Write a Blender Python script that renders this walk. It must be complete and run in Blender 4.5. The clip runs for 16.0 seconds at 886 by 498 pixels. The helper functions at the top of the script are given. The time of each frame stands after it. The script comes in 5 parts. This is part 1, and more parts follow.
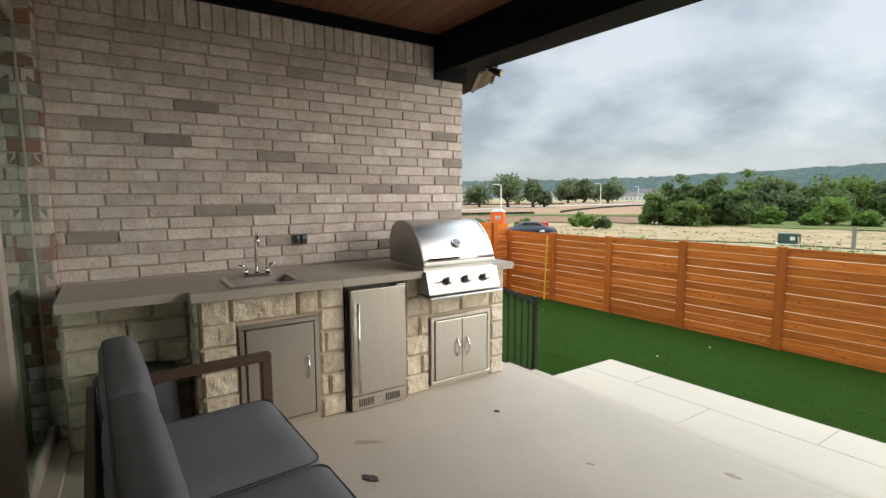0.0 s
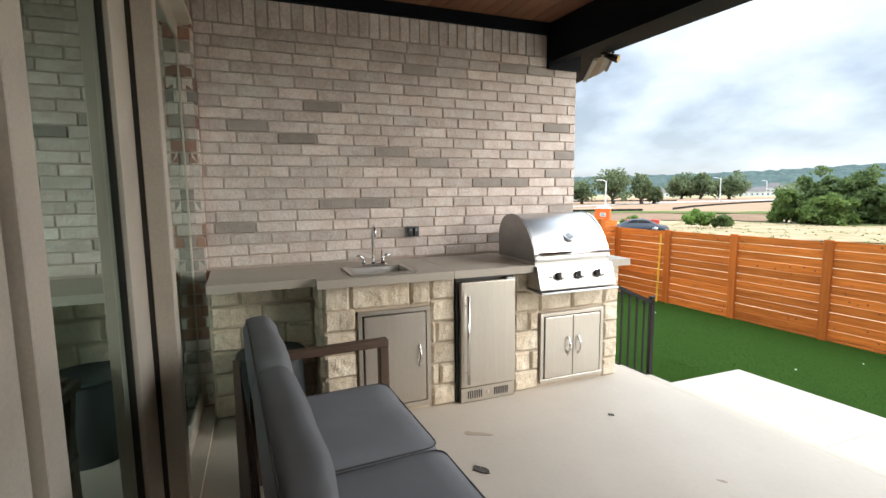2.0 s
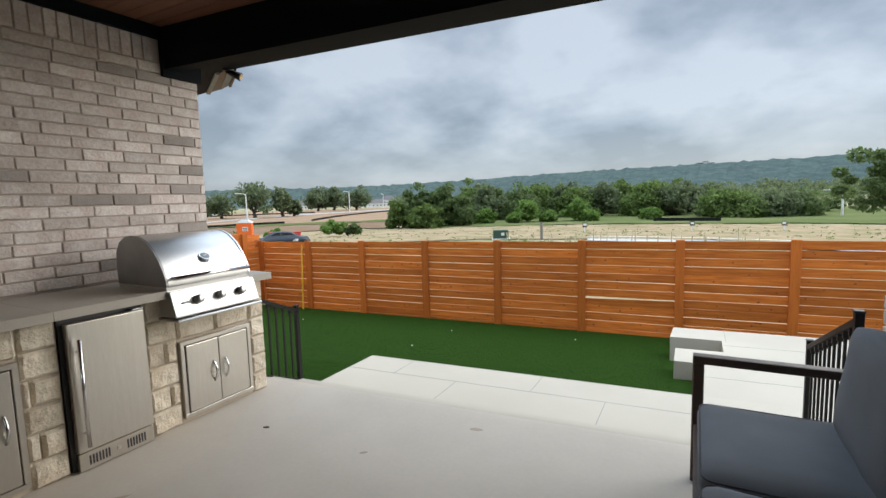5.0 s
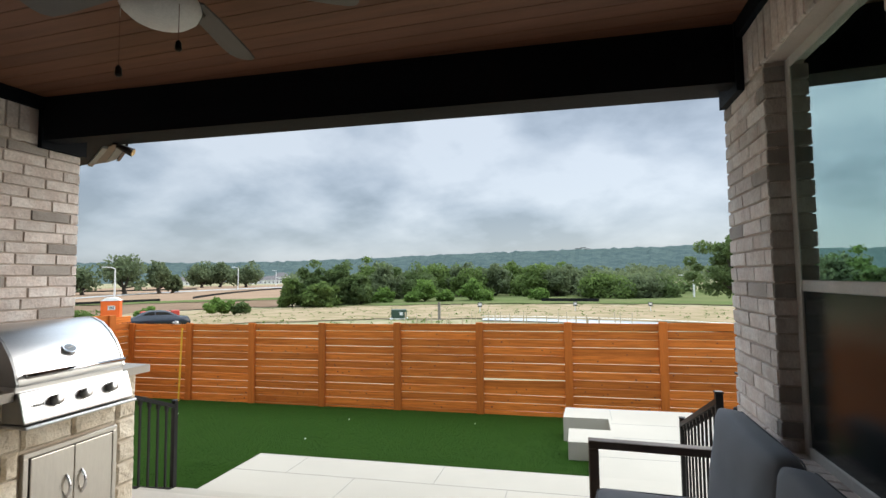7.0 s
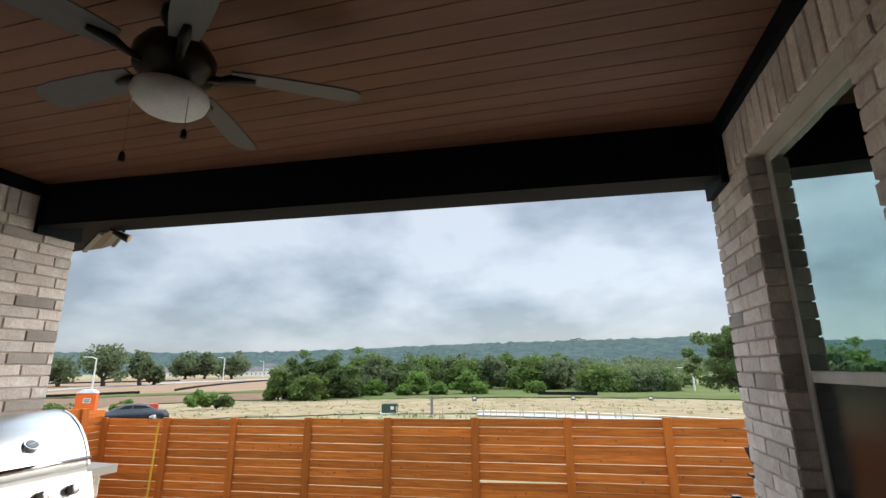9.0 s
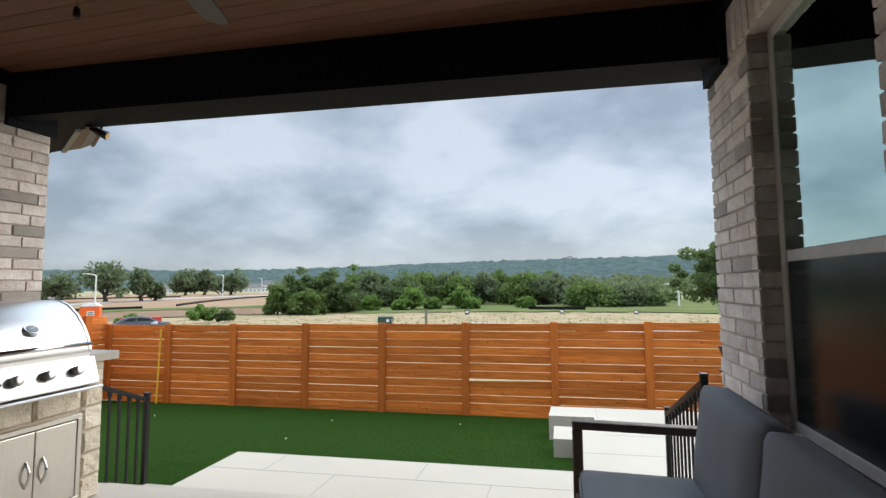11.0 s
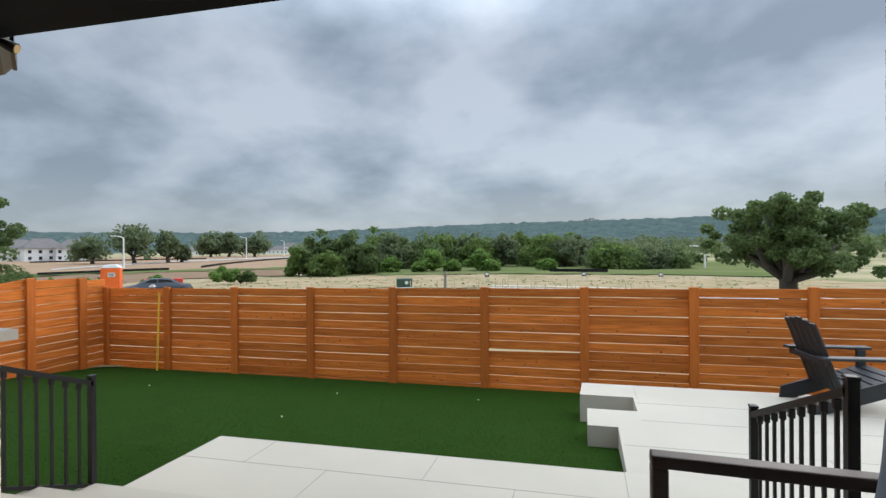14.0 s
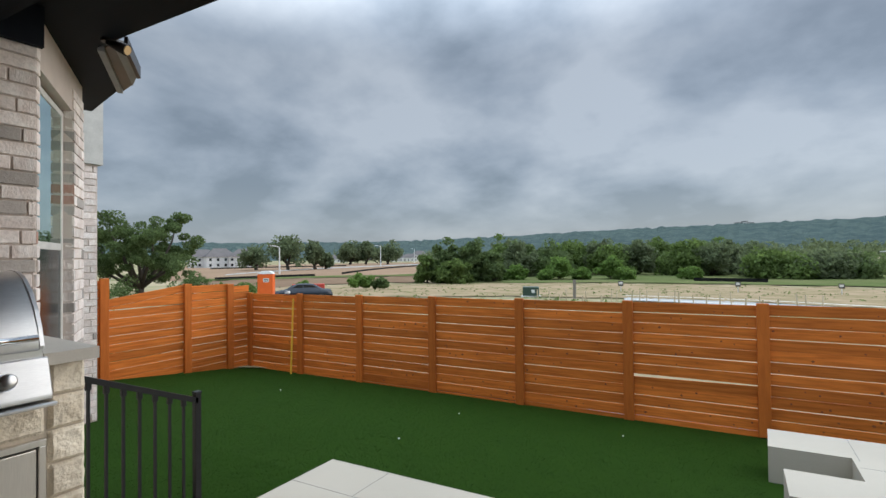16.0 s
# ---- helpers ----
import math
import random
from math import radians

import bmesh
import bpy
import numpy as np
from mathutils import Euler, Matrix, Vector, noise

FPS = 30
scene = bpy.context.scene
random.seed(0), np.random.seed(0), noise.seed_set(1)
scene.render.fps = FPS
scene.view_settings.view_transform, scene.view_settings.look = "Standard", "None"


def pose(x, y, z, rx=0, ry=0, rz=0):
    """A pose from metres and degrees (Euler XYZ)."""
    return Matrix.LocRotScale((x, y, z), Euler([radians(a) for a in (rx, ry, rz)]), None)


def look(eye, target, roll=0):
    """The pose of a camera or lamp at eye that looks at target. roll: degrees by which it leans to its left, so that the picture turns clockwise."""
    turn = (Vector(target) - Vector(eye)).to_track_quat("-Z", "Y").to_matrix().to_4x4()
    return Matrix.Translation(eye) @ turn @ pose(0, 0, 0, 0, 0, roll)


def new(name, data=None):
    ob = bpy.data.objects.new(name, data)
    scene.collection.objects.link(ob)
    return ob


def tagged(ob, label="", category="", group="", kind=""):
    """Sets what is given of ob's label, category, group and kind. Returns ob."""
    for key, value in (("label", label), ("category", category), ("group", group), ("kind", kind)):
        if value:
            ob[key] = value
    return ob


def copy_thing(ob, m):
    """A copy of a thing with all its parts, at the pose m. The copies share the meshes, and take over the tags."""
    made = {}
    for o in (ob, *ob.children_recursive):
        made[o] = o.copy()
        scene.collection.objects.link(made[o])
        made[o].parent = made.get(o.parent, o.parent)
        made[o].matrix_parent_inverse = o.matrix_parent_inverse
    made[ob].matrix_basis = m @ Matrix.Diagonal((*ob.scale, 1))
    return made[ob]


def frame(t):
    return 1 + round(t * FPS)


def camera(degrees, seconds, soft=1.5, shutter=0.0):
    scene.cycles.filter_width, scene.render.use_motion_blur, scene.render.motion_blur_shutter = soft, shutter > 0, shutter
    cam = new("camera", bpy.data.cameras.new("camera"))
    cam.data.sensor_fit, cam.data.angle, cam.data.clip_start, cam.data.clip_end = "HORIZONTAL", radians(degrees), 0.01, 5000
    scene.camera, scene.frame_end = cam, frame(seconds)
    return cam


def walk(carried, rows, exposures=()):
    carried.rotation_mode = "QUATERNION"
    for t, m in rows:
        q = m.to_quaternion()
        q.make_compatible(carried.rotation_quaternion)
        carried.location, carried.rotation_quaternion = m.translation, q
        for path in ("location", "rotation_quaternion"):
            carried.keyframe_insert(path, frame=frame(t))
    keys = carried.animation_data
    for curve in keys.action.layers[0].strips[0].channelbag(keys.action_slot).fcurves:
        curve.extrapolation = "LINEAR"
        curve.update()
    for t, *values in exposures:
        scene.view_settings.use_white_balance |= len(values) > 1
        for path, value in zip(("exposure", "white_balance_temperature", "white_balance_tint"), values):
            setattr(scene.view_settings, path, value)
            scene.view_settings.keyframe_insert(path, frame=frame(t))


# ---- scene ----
cam = camera(85.8, 16.0)
PATH = [
    (0, (3.491, 1.138, 1.426), (1.822, 2.217, 1.204), -0.2),
    (0.5, (3.467, 1.146, 1.425), (1.692, 2.038, 1.196), -0.3),
    (1, (3.446, 1.138, 1.4), (1.606, 1.889, 1.181), -0.3),
    (1.5, (3.457, 1.125, 1.416), (1.584, 1.785, 1.178), -0.5),
    (2, (3.434, 1.074, 1.397), (1.58, 1.787, 1.166), -0.6),
    (2.5, (3.451, 1.067, 1.396), (1.651, 1.906, 1.166), -0.8),
    (3, (3.48, 1.097, 1.42), (1.774, 2.113, 1.178), -0.9),
    (3.5, (3.489, 1.104, 1.4), (1.932, 2.338, 1.168), -1.3),
    (4, (3.505, 1.102, 1.402), (2.157, 2.561, 1.17), -1.4),
    (4.5, (3.546, 1.068, 1.427), (2.423, 2.706, 1.19), -1.2),
    (4.7, (3.543, 1.059, 1.417), (2.501, 2.75, 1.187), -1.4),
    (6.8, (3.517, 0.973, 1.457), (2.968, 2.895, 1.518), -0.8),
    (7, (3.508, 0.976, 1.482), (2.97, 2.898, 1.599), -0.6),
    (7.5, (3.497, 0.989, 1.517), (2.974, 2.901, 1.781), -0.6),
    (8, (3.5, 0.995, 1.536), (2.988, 2.887, 1.934), -0.6),
    (8.2, (3.484, 1.004, 1.534), (2.982, 2.888, 1.98), -0.5),
    (9.2, (3.492, 1.012, 1.45), (2.995, 2.9, 1.94), -0.4),
    (10.3, (3.505, 1.024, 1.346), (3.014, 2.936, 1.667), -0.4),
    (10.5, (3.508, 1.025, 1.334), (3.02, 2.944, 1.612), -0.4),
    (11, (3.521, 1.059, 1.318), (3.033, 2.993, 1.471), -0.4),
    (11.5, (3.525, 1.18, 1.326), (3.038, 3.119, 1.375), -0.4),
    (12, (3.525, 1.277, 1.33), (3.04, 3.218, 1.316), -0.5),
    (12.5, (3.524, 1.435, 1.31), (3.034, 3.374, 1.277), -0.4),
    (13, (3.54, 1.611, 1.285), (3.036, 3.546, 1.25), -0.5),
    (13.5, (3.459, 1.785, 1.29), (2.932, 3.714, 1.265), -0.5),
    (14, (3.347, 1.962, 1.293), (2.776, 3.879, 1.288), -0.4),
    (14.5, (3.315, 2.127, 1.299), (2.667, 4.019, 1.311), -0.5),
    (15, (3.263, 2.295, 1.287), (2.506, 4.146, 1.313), -0.5),
    (15.5, (3.177, 2.459, 1.289), (2.275, 4.244, 1.316), -0.5),
    (16, (3.07, 2.606, 1.287), (2.023, 4.309, 1.318), -0.6),
]
walk(cam, [(t, look(eye, target, roll)) for t, eye, target, roll in PATH],
     [(0.0, 0.66, 7000, 10), (0.5, 0.92, 7600, 12), (1.0, 1.12, 7000, 10), (1.5, 1.24, 6700, 11), (2.5, 1.2, 6700, 11), (3.0, 1.05, 6700, 11), (4.0, 0.55, 6570, 10), (4.7, 0.42, 6520, 10),
      (7.0, 0.58, 6620, 10), (8.0, 0.64, 6650, 11), (10.5, 0.56, 6520, 10), (12.5, 0.42, 6500, 11), (14.5, 0.18, 6440, 10), (16.0, 0.06, 6440, 10)])

# ---- world and light ----
world = bpy.data.worlds.new("overcast")
scene.world = world
world.use_nodes = True
wn, wl = world.node_tree.nodes, world.node_tree.links
wn.clear()


def wnode(kind, **props):
    n = wn.new(kind)
    for k, v in props.items():
        n.inputs[k].default_value = v
    return n


sky = wn.new("ShaderNodeTexSky")
sky.sky_type, sky.sun_disc = "NISHITA", False
sky.sun_elevation, sky.sun_rotation = radians(52), radians(39)
coord = wn.new("ShaderNodeTexCoord")
sep = wn.new("ShaderNodeSeparateXYZ")
wl.new(coord.outputs["Generated"], sep.inputs[0])


def wmath(op, a, b=0.0):
    n = wn.new("ShaderNodeMath")
    n.operation = op
    for k, v in enumerate((a, b)):
        if isinstance(v, (int, float)):
            n.inputs[k].default_value = v
        else:
            wl.new(v, n.inputs[k])
    return n.outputs[0]


# clouds lie on a flat layer: direction divided by its height
up = wmath("ADD", wmath("MAXIMUM", sep.outputs[2], 0.0), 0.40)
layer = wn.new("ShaderNodeCombineXYZ")
wl.new(wmath("DIVIDE", sep.outputs[0], up), layer.inputs[0])
wl.new(wmath("DIVIDE", sep.outputs[1], up), layer.inputs[1])
layer.inputs[2].default_value = 5.3
cloud = wnode("ShaderNodeTexNoise", Scale=2.0, Detail=9.0, Roughness=0.50, Distortion=0.10)
wl.new(layer.outputs[0], cloud.inputs["Vector"])
ramp = wn.new("ShaderNodeValToRGB")
wl.new(cloud.outputs["Fac"], ramp.inputs[0])
ramp.color_ramp.elements[0].position, ramp.color_ramp.elements[0].color = 0.39, (0.48, 0.58, 0.69, 1)
ramp.color_ramp.elements[1].position, ramp.color_ramp.elements[1].color = 0.61, (1.10, 1.22, 1.35, 1)
mid = ramp.color_ramp.elements.new(0.47)
mid.color = (0.70, 0.82, 0.96, 1)
low = wn.new("ShaderNodeMix")
low.data_type = "RGBA"
low.inputs["B"].default_value = (0.74, 0.85, 0.98, 1)
wl.new(ramp.outputs[0], low.inputs["A"])
haze = wn.new("ShaderNodeMapRange")
haze.inputs["From Min"].default_value, haze.inputs["From Max"].default_value = 0.0, 0.14
haze.inputs["To Min"].default_value, haze.inputs["To Max"].default_value = 0.8, 0.0
wl.new(sep.outputs[2], haze.inputs["Value"])
wl.new(haze.outputs[0], low.inputs["Factor"])
zen = wn.new("ShaderNodeMapRange")
zen.interpolation_type = "SMOOTHSTEP"
zen.inputs["From Min"].default_value, zen.inputs["From Max"].default_value = 0.36, 0.74
zen.inputs["To Min"].default_value, zen.inputs["To Max"].default_value = 0.36, 2.2
wl.new(sep.outputs[2], zen.inputs["Value"])
bg_cloud, bg_sky, add = wnode("ShaderNodeBackground", Strength=1.0), wnode("ShaderNodeBackground", Strength=0.02), wn.new("ShaderNodeAddShader")
wl.new(low.outputs["Result"], bg_cloud.inputs["Color"])
wl.new(zen.outputs[0], bg_cloud.inputs["Strength"])
wl.new(sky.outputs[0], bg_sky.inputs["Color"])
wl.new(bg_cloud.outputs[0], add.inputs[0])
wl.new(bg_sky.outputs[0], add.inputs[1])
out = wn.new("ShaderNodeOutputWorld")
wl.new(add.outputs[0], out.inputs[0])
sun = new("sun", bpy.data.lights.new("sun", "SUN"))
sun.data.energy, sun.data.angle, sun.data.color = 1.9, radians(55), (1.0, 0.95, 0.88)
sun.matrix_world = look((9, 11, 4.8), (0, 0, 0))

# ---- materials ----


def material(name, base, dark=None, rough=0.7, metal=0.0, scale=8.0, fine=120.0, bump=0.15, depth=0.004, vary=0.0, mix=0.5, stretch=None, spec=0.5, island=False, grain=0.30):
    """A surface with a base colour, broad stains towards dark, fine grain and relief. vary: how far pieces differ."""
    m = bpy.data.materials.new(name)
    m.use_nodes = True
    n, l = m.node_tree.nodes, m.node_tree.links
    b = n["Principled BSDF"]
    b.inputs["Roughness"].default_value, b.inputs["Metallic"].default_value = rough, metal
    b.inputs["Specular IOR Level"].default_value = spec
    dark = dark or tuple(c * 0.72 for c in base)
    tc, mp = n.new("ShaderNodeTexCoord"), n.new("ShaderNodeMapping")
    l.new(tc.outputs["Object"], mp.inputs[0])
    if stretch:
        mp.inputs["Scale"].default_value = stretch
    info = n.new("ShaderNodeNewGeometry" if island else "ShaderNodeObjectInfo")
    rnd = info.outputs["Random Per Island" if island else "Random"]
    shift = n.new("ShaderNodeVectorMath")
    shift.operation = "SCALE"
    shift.inputs[0].default_value = (37.0, 17.0, 23.0)
    l.new(rnd, shift.inputs["Scale"])
    plus = n.new("ShaderNodeVectorMath")
    l.new(mp.outputs[0], plus.inputs[0])
    l.new(shift.outputs[0], plus.inputs[1])
    big, small = n.new("ShaderNodeTexNoise"), n.new("ShaderNodeTexNoise")
    for t, sc, de in ((big, scale, 5.0), (small, fine, 3.0)):
        t.inputs["Scale"].default_value, t.inputs["Detail"].default_value = sc, de
        l.new(plus.outputs[0], t.inputs["Vector"])
    r = n.new("ShaderNodeMapRange")
    r.inputs["From Min"].default_value, r.inputs["From Max"].default_value = 0.38, 0.66
    r.inputs["To Max"].default_value = mix
    l.new(big.outputs["Fac"], r.inputs["Value"])
    c = n.new("ShaderNodeMix")
    c.data_type = "RGBA"
    c.inputs["A"].default_value, c.inputs["B"].default_value = (*base, 1), (*dark, 1)
    l.new(r.outputs[0], c.inputs["Factor"])
    hsv = n.new("ShaderNodeHueSaturation")
    l.new(c.outputs["Result"], hsv.inputs["Color"])
    g = n.new("ShaderNodeMath")
    g.operation = "MULTIPLY_ADD"
    g.inputs[1].default_value, g.inputs[2].default_value = grain, 1.0 - grain / 2
    l.new(small.outputs["Fac"], g.inputs[0])
    v = n.new("ShaderNodeMath")
    v.operation = "MULTIPLY_ADD"
    v.inputs[1].default_value, v.inputs[2].default_value = vary, 1.0 - vary / 2
    l.new(rnd, v.inputs[0])
    w = n.new("ShaderNodeMath")
    w.operation = "MULTIPLY"
    l.new(g.outputs[0], w.inputs[0])
    l.new(v.outputs[0], w.inputs[1])
    l.new(w.outputs[0], hsv.inputs["Value"])
    l.new(hsv.outputs[0], b.inputs["Base Color"])
    if bump:
        bp, hs = n.new("ShaderNodeBump"), n.new("ShaderNodeMath")
        hs.operation = "ADD"
        l.new(big.outputs["Fac"], hs.inputs[0])
        l.new(small.outputs["Fac"], hs.inputs[1])
        bp.inputs["Strength"].default_value, bp.inputs["Distance"].default_value = bump, depth
        l.new(hs.outputs[0], bp.inputs["Height"])
        l.new(bp.outputs[0], b.inputs["Normal"])
    return m


def glass_material(name, tint, rough=0.0):
    m = bpy.data.materials.new(name)
    m.use_nodes = True
    b = m.node_tree.nodes["Principled BSDF"]
    b.inputs["Base Color"].default_value, b.inputs["Roughness"].default_value = (*tint, 1), rough
    b.inputs["Transmission Weight"].default_value, b.inputs["IOR"].default_value = 1.0, 1.5
    return m


BRICK = material("brick", (0.66, 0.565, 0.515), (0.80, 0.745, 0.70), 0.85, scale=9, fine=55, bump=0.6, depth=0.008, vary=0.34, mix=0.85, grain=0.55)
BRICK_DARK = material("brick_dark", (0.36, 0.32, 0.29), (0.47, 0.43, 0.395), 0.85, scale=14, fine=90, bump=0.5, depth=0.006, vary=0.35)
BRICK_RED = material("brick_red", (0.36, 0.20, 0.15), (0.42, 0.31, 0.26), 0.85, scale=14, fine=90, bump=0.5, depth=0.006, vary=0.35)
MORTAR = material("mortar", (0.60, 0.51, 0.45), (0.50, 0.42, 0.37), 0.95, scale=6, fine=160, bump=0.4)
STONE = material("limestone", (0.74, 0.66, 0.53), (0.58, 0.48, 0.35), 0.9, scale=7, fine=60, bump=0.7, depth=0.012, vary=0.22, mix=0.7)
STONE_JOINT = material("stone_joint", (0.60, 0.51, 0.40), None, 0.95, scale=6, fine=120, bump=0.4)
COUNTER = material("countertop", (0.47, 0.43, 0.37), (0.40, 0.365, 0.31), 0.5, scale=4, fine=220, bump=0.05, vary=0.0)
CONCRETE = material("patio_concrete", (0.55, 0.492, 0.415), (0.45, 0.40, 0.335), 0.75, scale=1.6, fine=40, bump=0.08, depth=0.003, grain=0.10)
CONCRETE_NEW = material("slab_concrete", (0.47, 0.422, 0.345), (0.41, 0.368, 0.30), 0.85, scale=1.2, fine=110, bump=0.08, depth=0.003, vary=0.05, grain=0.08)
STEEL = material("stainless_steel", (0.64, 0.60, 0.54), (0.59, 0.55, 0.49), 0.33, 1.0, scale=3, fine=40, bump=0.012, depth=0.001, stretch=(6, 14, 0.5))
STEEL_H = material("brushed_hood", (0.66, 0.65, 0.64), (0.60, 0.59, 0.58), 0.32, 1.0, scale=3, fine=40, bump=0.012, depth=0.001, stretch=(14, 1, 14))
CHROME = material("chrome", (0.75, 0.75, 0.76), None, 0.10, 1.0, bump=0.0)
DARK_STEEL = material("dark_enamel", (0.05, 0.05, 0.052), None, 0.35, 0.0, bump=0.05)
BLACK_METAL = material("black_rail_paint", (0.007, 0.007, 0.008), (0.012, 0.012, 0.012), 0.45, spec=0.3, scale=20, bump=0.08)
BEAM = material("beam_paint", (0.007, 0.0085, 0.012), (0.010, 0.012, 0.016), 0.6, spec=0.08, scale=5, fine=60, bump=0.25, stretch=(0.2, 3, 3))
CEIL = material("ceiling_boards", (0.185, 0.078, 0.042), (0.12, 0.051, 0.028), 0.55, scale=4, fine=30, bump=0.2, stretch=(0.4, 6, 6), vary=0.18, island=True)
CEDAR = material("cedar_board", (0.62, 0.175, 0.029), (0.36, 0.088, 0.014), 0.65, spec=0.2, scale=5, fine=26, bump=0.3, depth=0.003, stretch=(0.45, 5, 7), vary=0.42, mix=0.75)
CEDAR_POST = material("cedar_post", (0.50, 0.135, 0.022), (0.34, 0.082, 0.013), 0.65, spec=0.2, scale=5, fine=26, bump=0.3, depth=0.003, stretch=(6, 6, 0.5), vary=0.3)
KNOT = material("knot", (0.20, 0.055, 0.013), None, 0.6, bump=0.1)
FABRIC = material("grey_fabric", (0.215, 0.228, 0.250), (0.175, 0.187, 0.207), 0.92, scale=5, fine=500, bump=0.25, depth=0.002, spec=0.2)
PIPING = material("piping", (0.085, 0.09, 0.10), None, 0.8, bump=0.1)
SOFA_FRAME = material("sofa_frame", (0.10, 0.062, 0.042), (0.075, 0.045, 0.03), 0.45, scale=6, fine=60, bump=0.2, stretch=(4, 4, 4))
FRAME_TAN = material("door_frame", (0.60, 0.55, 0.47), None, 0.45, scale=4, bump=0.03)
TRACK = material("door_track", (0.05, 0.045, 0.04), None, 0.4, 0.5, bump=0.03)
WHITE_PVC = material("window_frame", (0.62, 0.60, 0.56), None, 0.45, bump=0.02)
GLASS = glass_material("glass", (0.78, 0.90, 0.87))
WALL_IN = material("interior_paint", (0.30, 0.29, 0.27), None, 0.9, bump=0.05)
BASKET = material("planter_dark", (0.035, 0.045, 0.05), None, 0.6, scale=10, bump=0.2)

# ---- mesh helpers ----


def part(name, bm, mat, parent=None, label="", smooth=False):
    me = bpy.data.meshes.new(name)
    bmesh.ops.recalc_face_normals(bm, faces=bm.faces)
    bm.to_mesh(me)
    bm.free()
    me.materials.append(mat)
    if smooth:
        for p in me.polygons:
            p.use_smooth = True
    ob = new(name, me)
    if parent:
        ob.parent = parent
    if label:
        ob["label"] = label
    return ob


def empty(name, m=None):
    ob = new(name)
    ob.empty_display_size = 0.1
    if m is not None:
        ob.matrix_basis = m
    return ob


def box(bm, x0, x1, y0, y1, z0, z1, bevel=0.0, seg=1):
    """A box between two corners, with its edges rounded by bevel."""
    made = bmesh.ops.create_cube(bm, size=1.0)["verts"]
    for v in made:
        v.co = Vector(((x0 + x1) / 2 + v.co.x * (x1 - x0), (y0 + y1) / 2 + v.co.y * (y1 - y0), (z0 + z1) / 2 + v.co.z * (z1 - z0)))
    if bevel:
        edges = list({e for v in made for e in v.link_edges})
        bmesh.ops.bevel(bm, geom=edges, offset=bevel, segments=seg, affect="EDGES", profile=0.5)
    return bm


def slab(bm, corners, z0, z1):
    """An upright prism over a plan of corners; z0 and z1 may be functions of x, y."""
    lo = [bm.verts.new((x, y, z0(x, y) if callable(z0) else z0)) for x, y in corners]
    hi = [bm.verts.new((x, y, z1(x, y) if callable(z1) else z1)) for x, y in corners]
    k = len(corners)
    bm.faces.new(lo[::-1])
    bm.faces.new(hi)
    for a in range(k):
        b = (a + 1) % k
        bm.faces.new((lo[a], lo[b], hi[b], hi[a]))
    return bm


def rod(bm, path, radius, sides=10):
    """A round bar along a path of points."""
    pts = [Vector(p) for p in path]
    rings = []
    side = None
    for k, p in enumerate(pts):
        d = (pts[min(k + 1, len(pts) - 1)] - pts[max(k - 1, 0)]).normalized()
        if side is None:
            side = d.orthogonal().normalized()
        side = (side - d * side.dot(d)).normalized()
        other = d.cross(side)
        rr = radius[k] if isinstance(radius, (list, tuple)) else radius
        rings.append([bm.verts.new(p + (side * math.cos(a) + other * math.sin(a)) * rr) for a in [2 * math.pi * j / sides for j in range(sides)]])
    for a, b in zip(rings, rings[1:]):
        for j in range(sides):
            bm.faces.new((a[j], a[(j + 1) % sides], b[(j + 1) % sides], b[j]))
    bm.faces.new(rings[0][::-1])
    bm.faces.new(rings[-1])
    return bm


def sk(x, y):
    """The yard and the front of the porch lie a little askew to the kitchen wall."""
    return (x, y + 0.07 * x)


def skbox(bm, x0, x1, y0, y1, z0, z1):
    return slab(bm, [sk(x0, y0), sk(x1, y0), sk(x1, y1), sk(x0, y1)], z0, z1)


# ---- the porch: floor, walls, ceiling, beam ----
LEFT, BACK, END, RIGHT, CEILZ = 0.0, 0.75, 3.60, 4.33, 2.74
PIER, PIER_END, WIN_NEAR, SILL, LINTEL = 3.37, 3.95, 2.51, 0.705, 2.422
bm = bmesh.new()
slab(bm, [(-0.3, BACK - 0.5), (4.9, BACK - 0.5), sk(4.9, 3.70), sk(-0.3, 3.70)], -0.5, 0.0)
floor = tagged(part("floor", bm, CONCRETE), "worn grey concrete porch floor", "floor", kind="structure")

bm = bmesh.new()
box(bm, -0.30, LEFT - 0.012, BACK - 0.012, END - 0.01, -0.5, CEILZ + 0.1)
wall_kitchen = tagged(part("wall_kitchen", bm, MORTAR), "light whitewashed brick wall behind the grill", "wall", kind="structure")
bm = bmesh.new()
box(bm, -0.30, 0.078, BACK - 0.3, BACK - 0.012, -0.02, CEILZ + 0.1)
wall_back = tagged(part("wall_back", bm, MORTAR), "brick wall beside the sliding door", "wall", kind="structure")
bm = bmesh.new()
box(bm, RIGHT + 0.012, RIGHT + 0.30, BACK - 0.6, WIN_NEAR, -0.02, CEILZ + 0.1)
box(bm, RIGHT + 0.012, RIGHT + 0.30, PIER + 0.012, PIER_END, -0.5, CEILZ + 0.1)
box(bm, RIGHT + 0.012, RIGHT + 0.30, WIN_NEAR, PIER, -0.02, SILL)
box(bm, RIGHT + 0.012, RIGHT + 0.30, WIN_NEAR, PIER, LINTEL, CEILZ + 0.1)
wall_window = tagged(part("wall_window", bm, MORTAR), "light brick wall with a tall window", "wall", kind="structure")

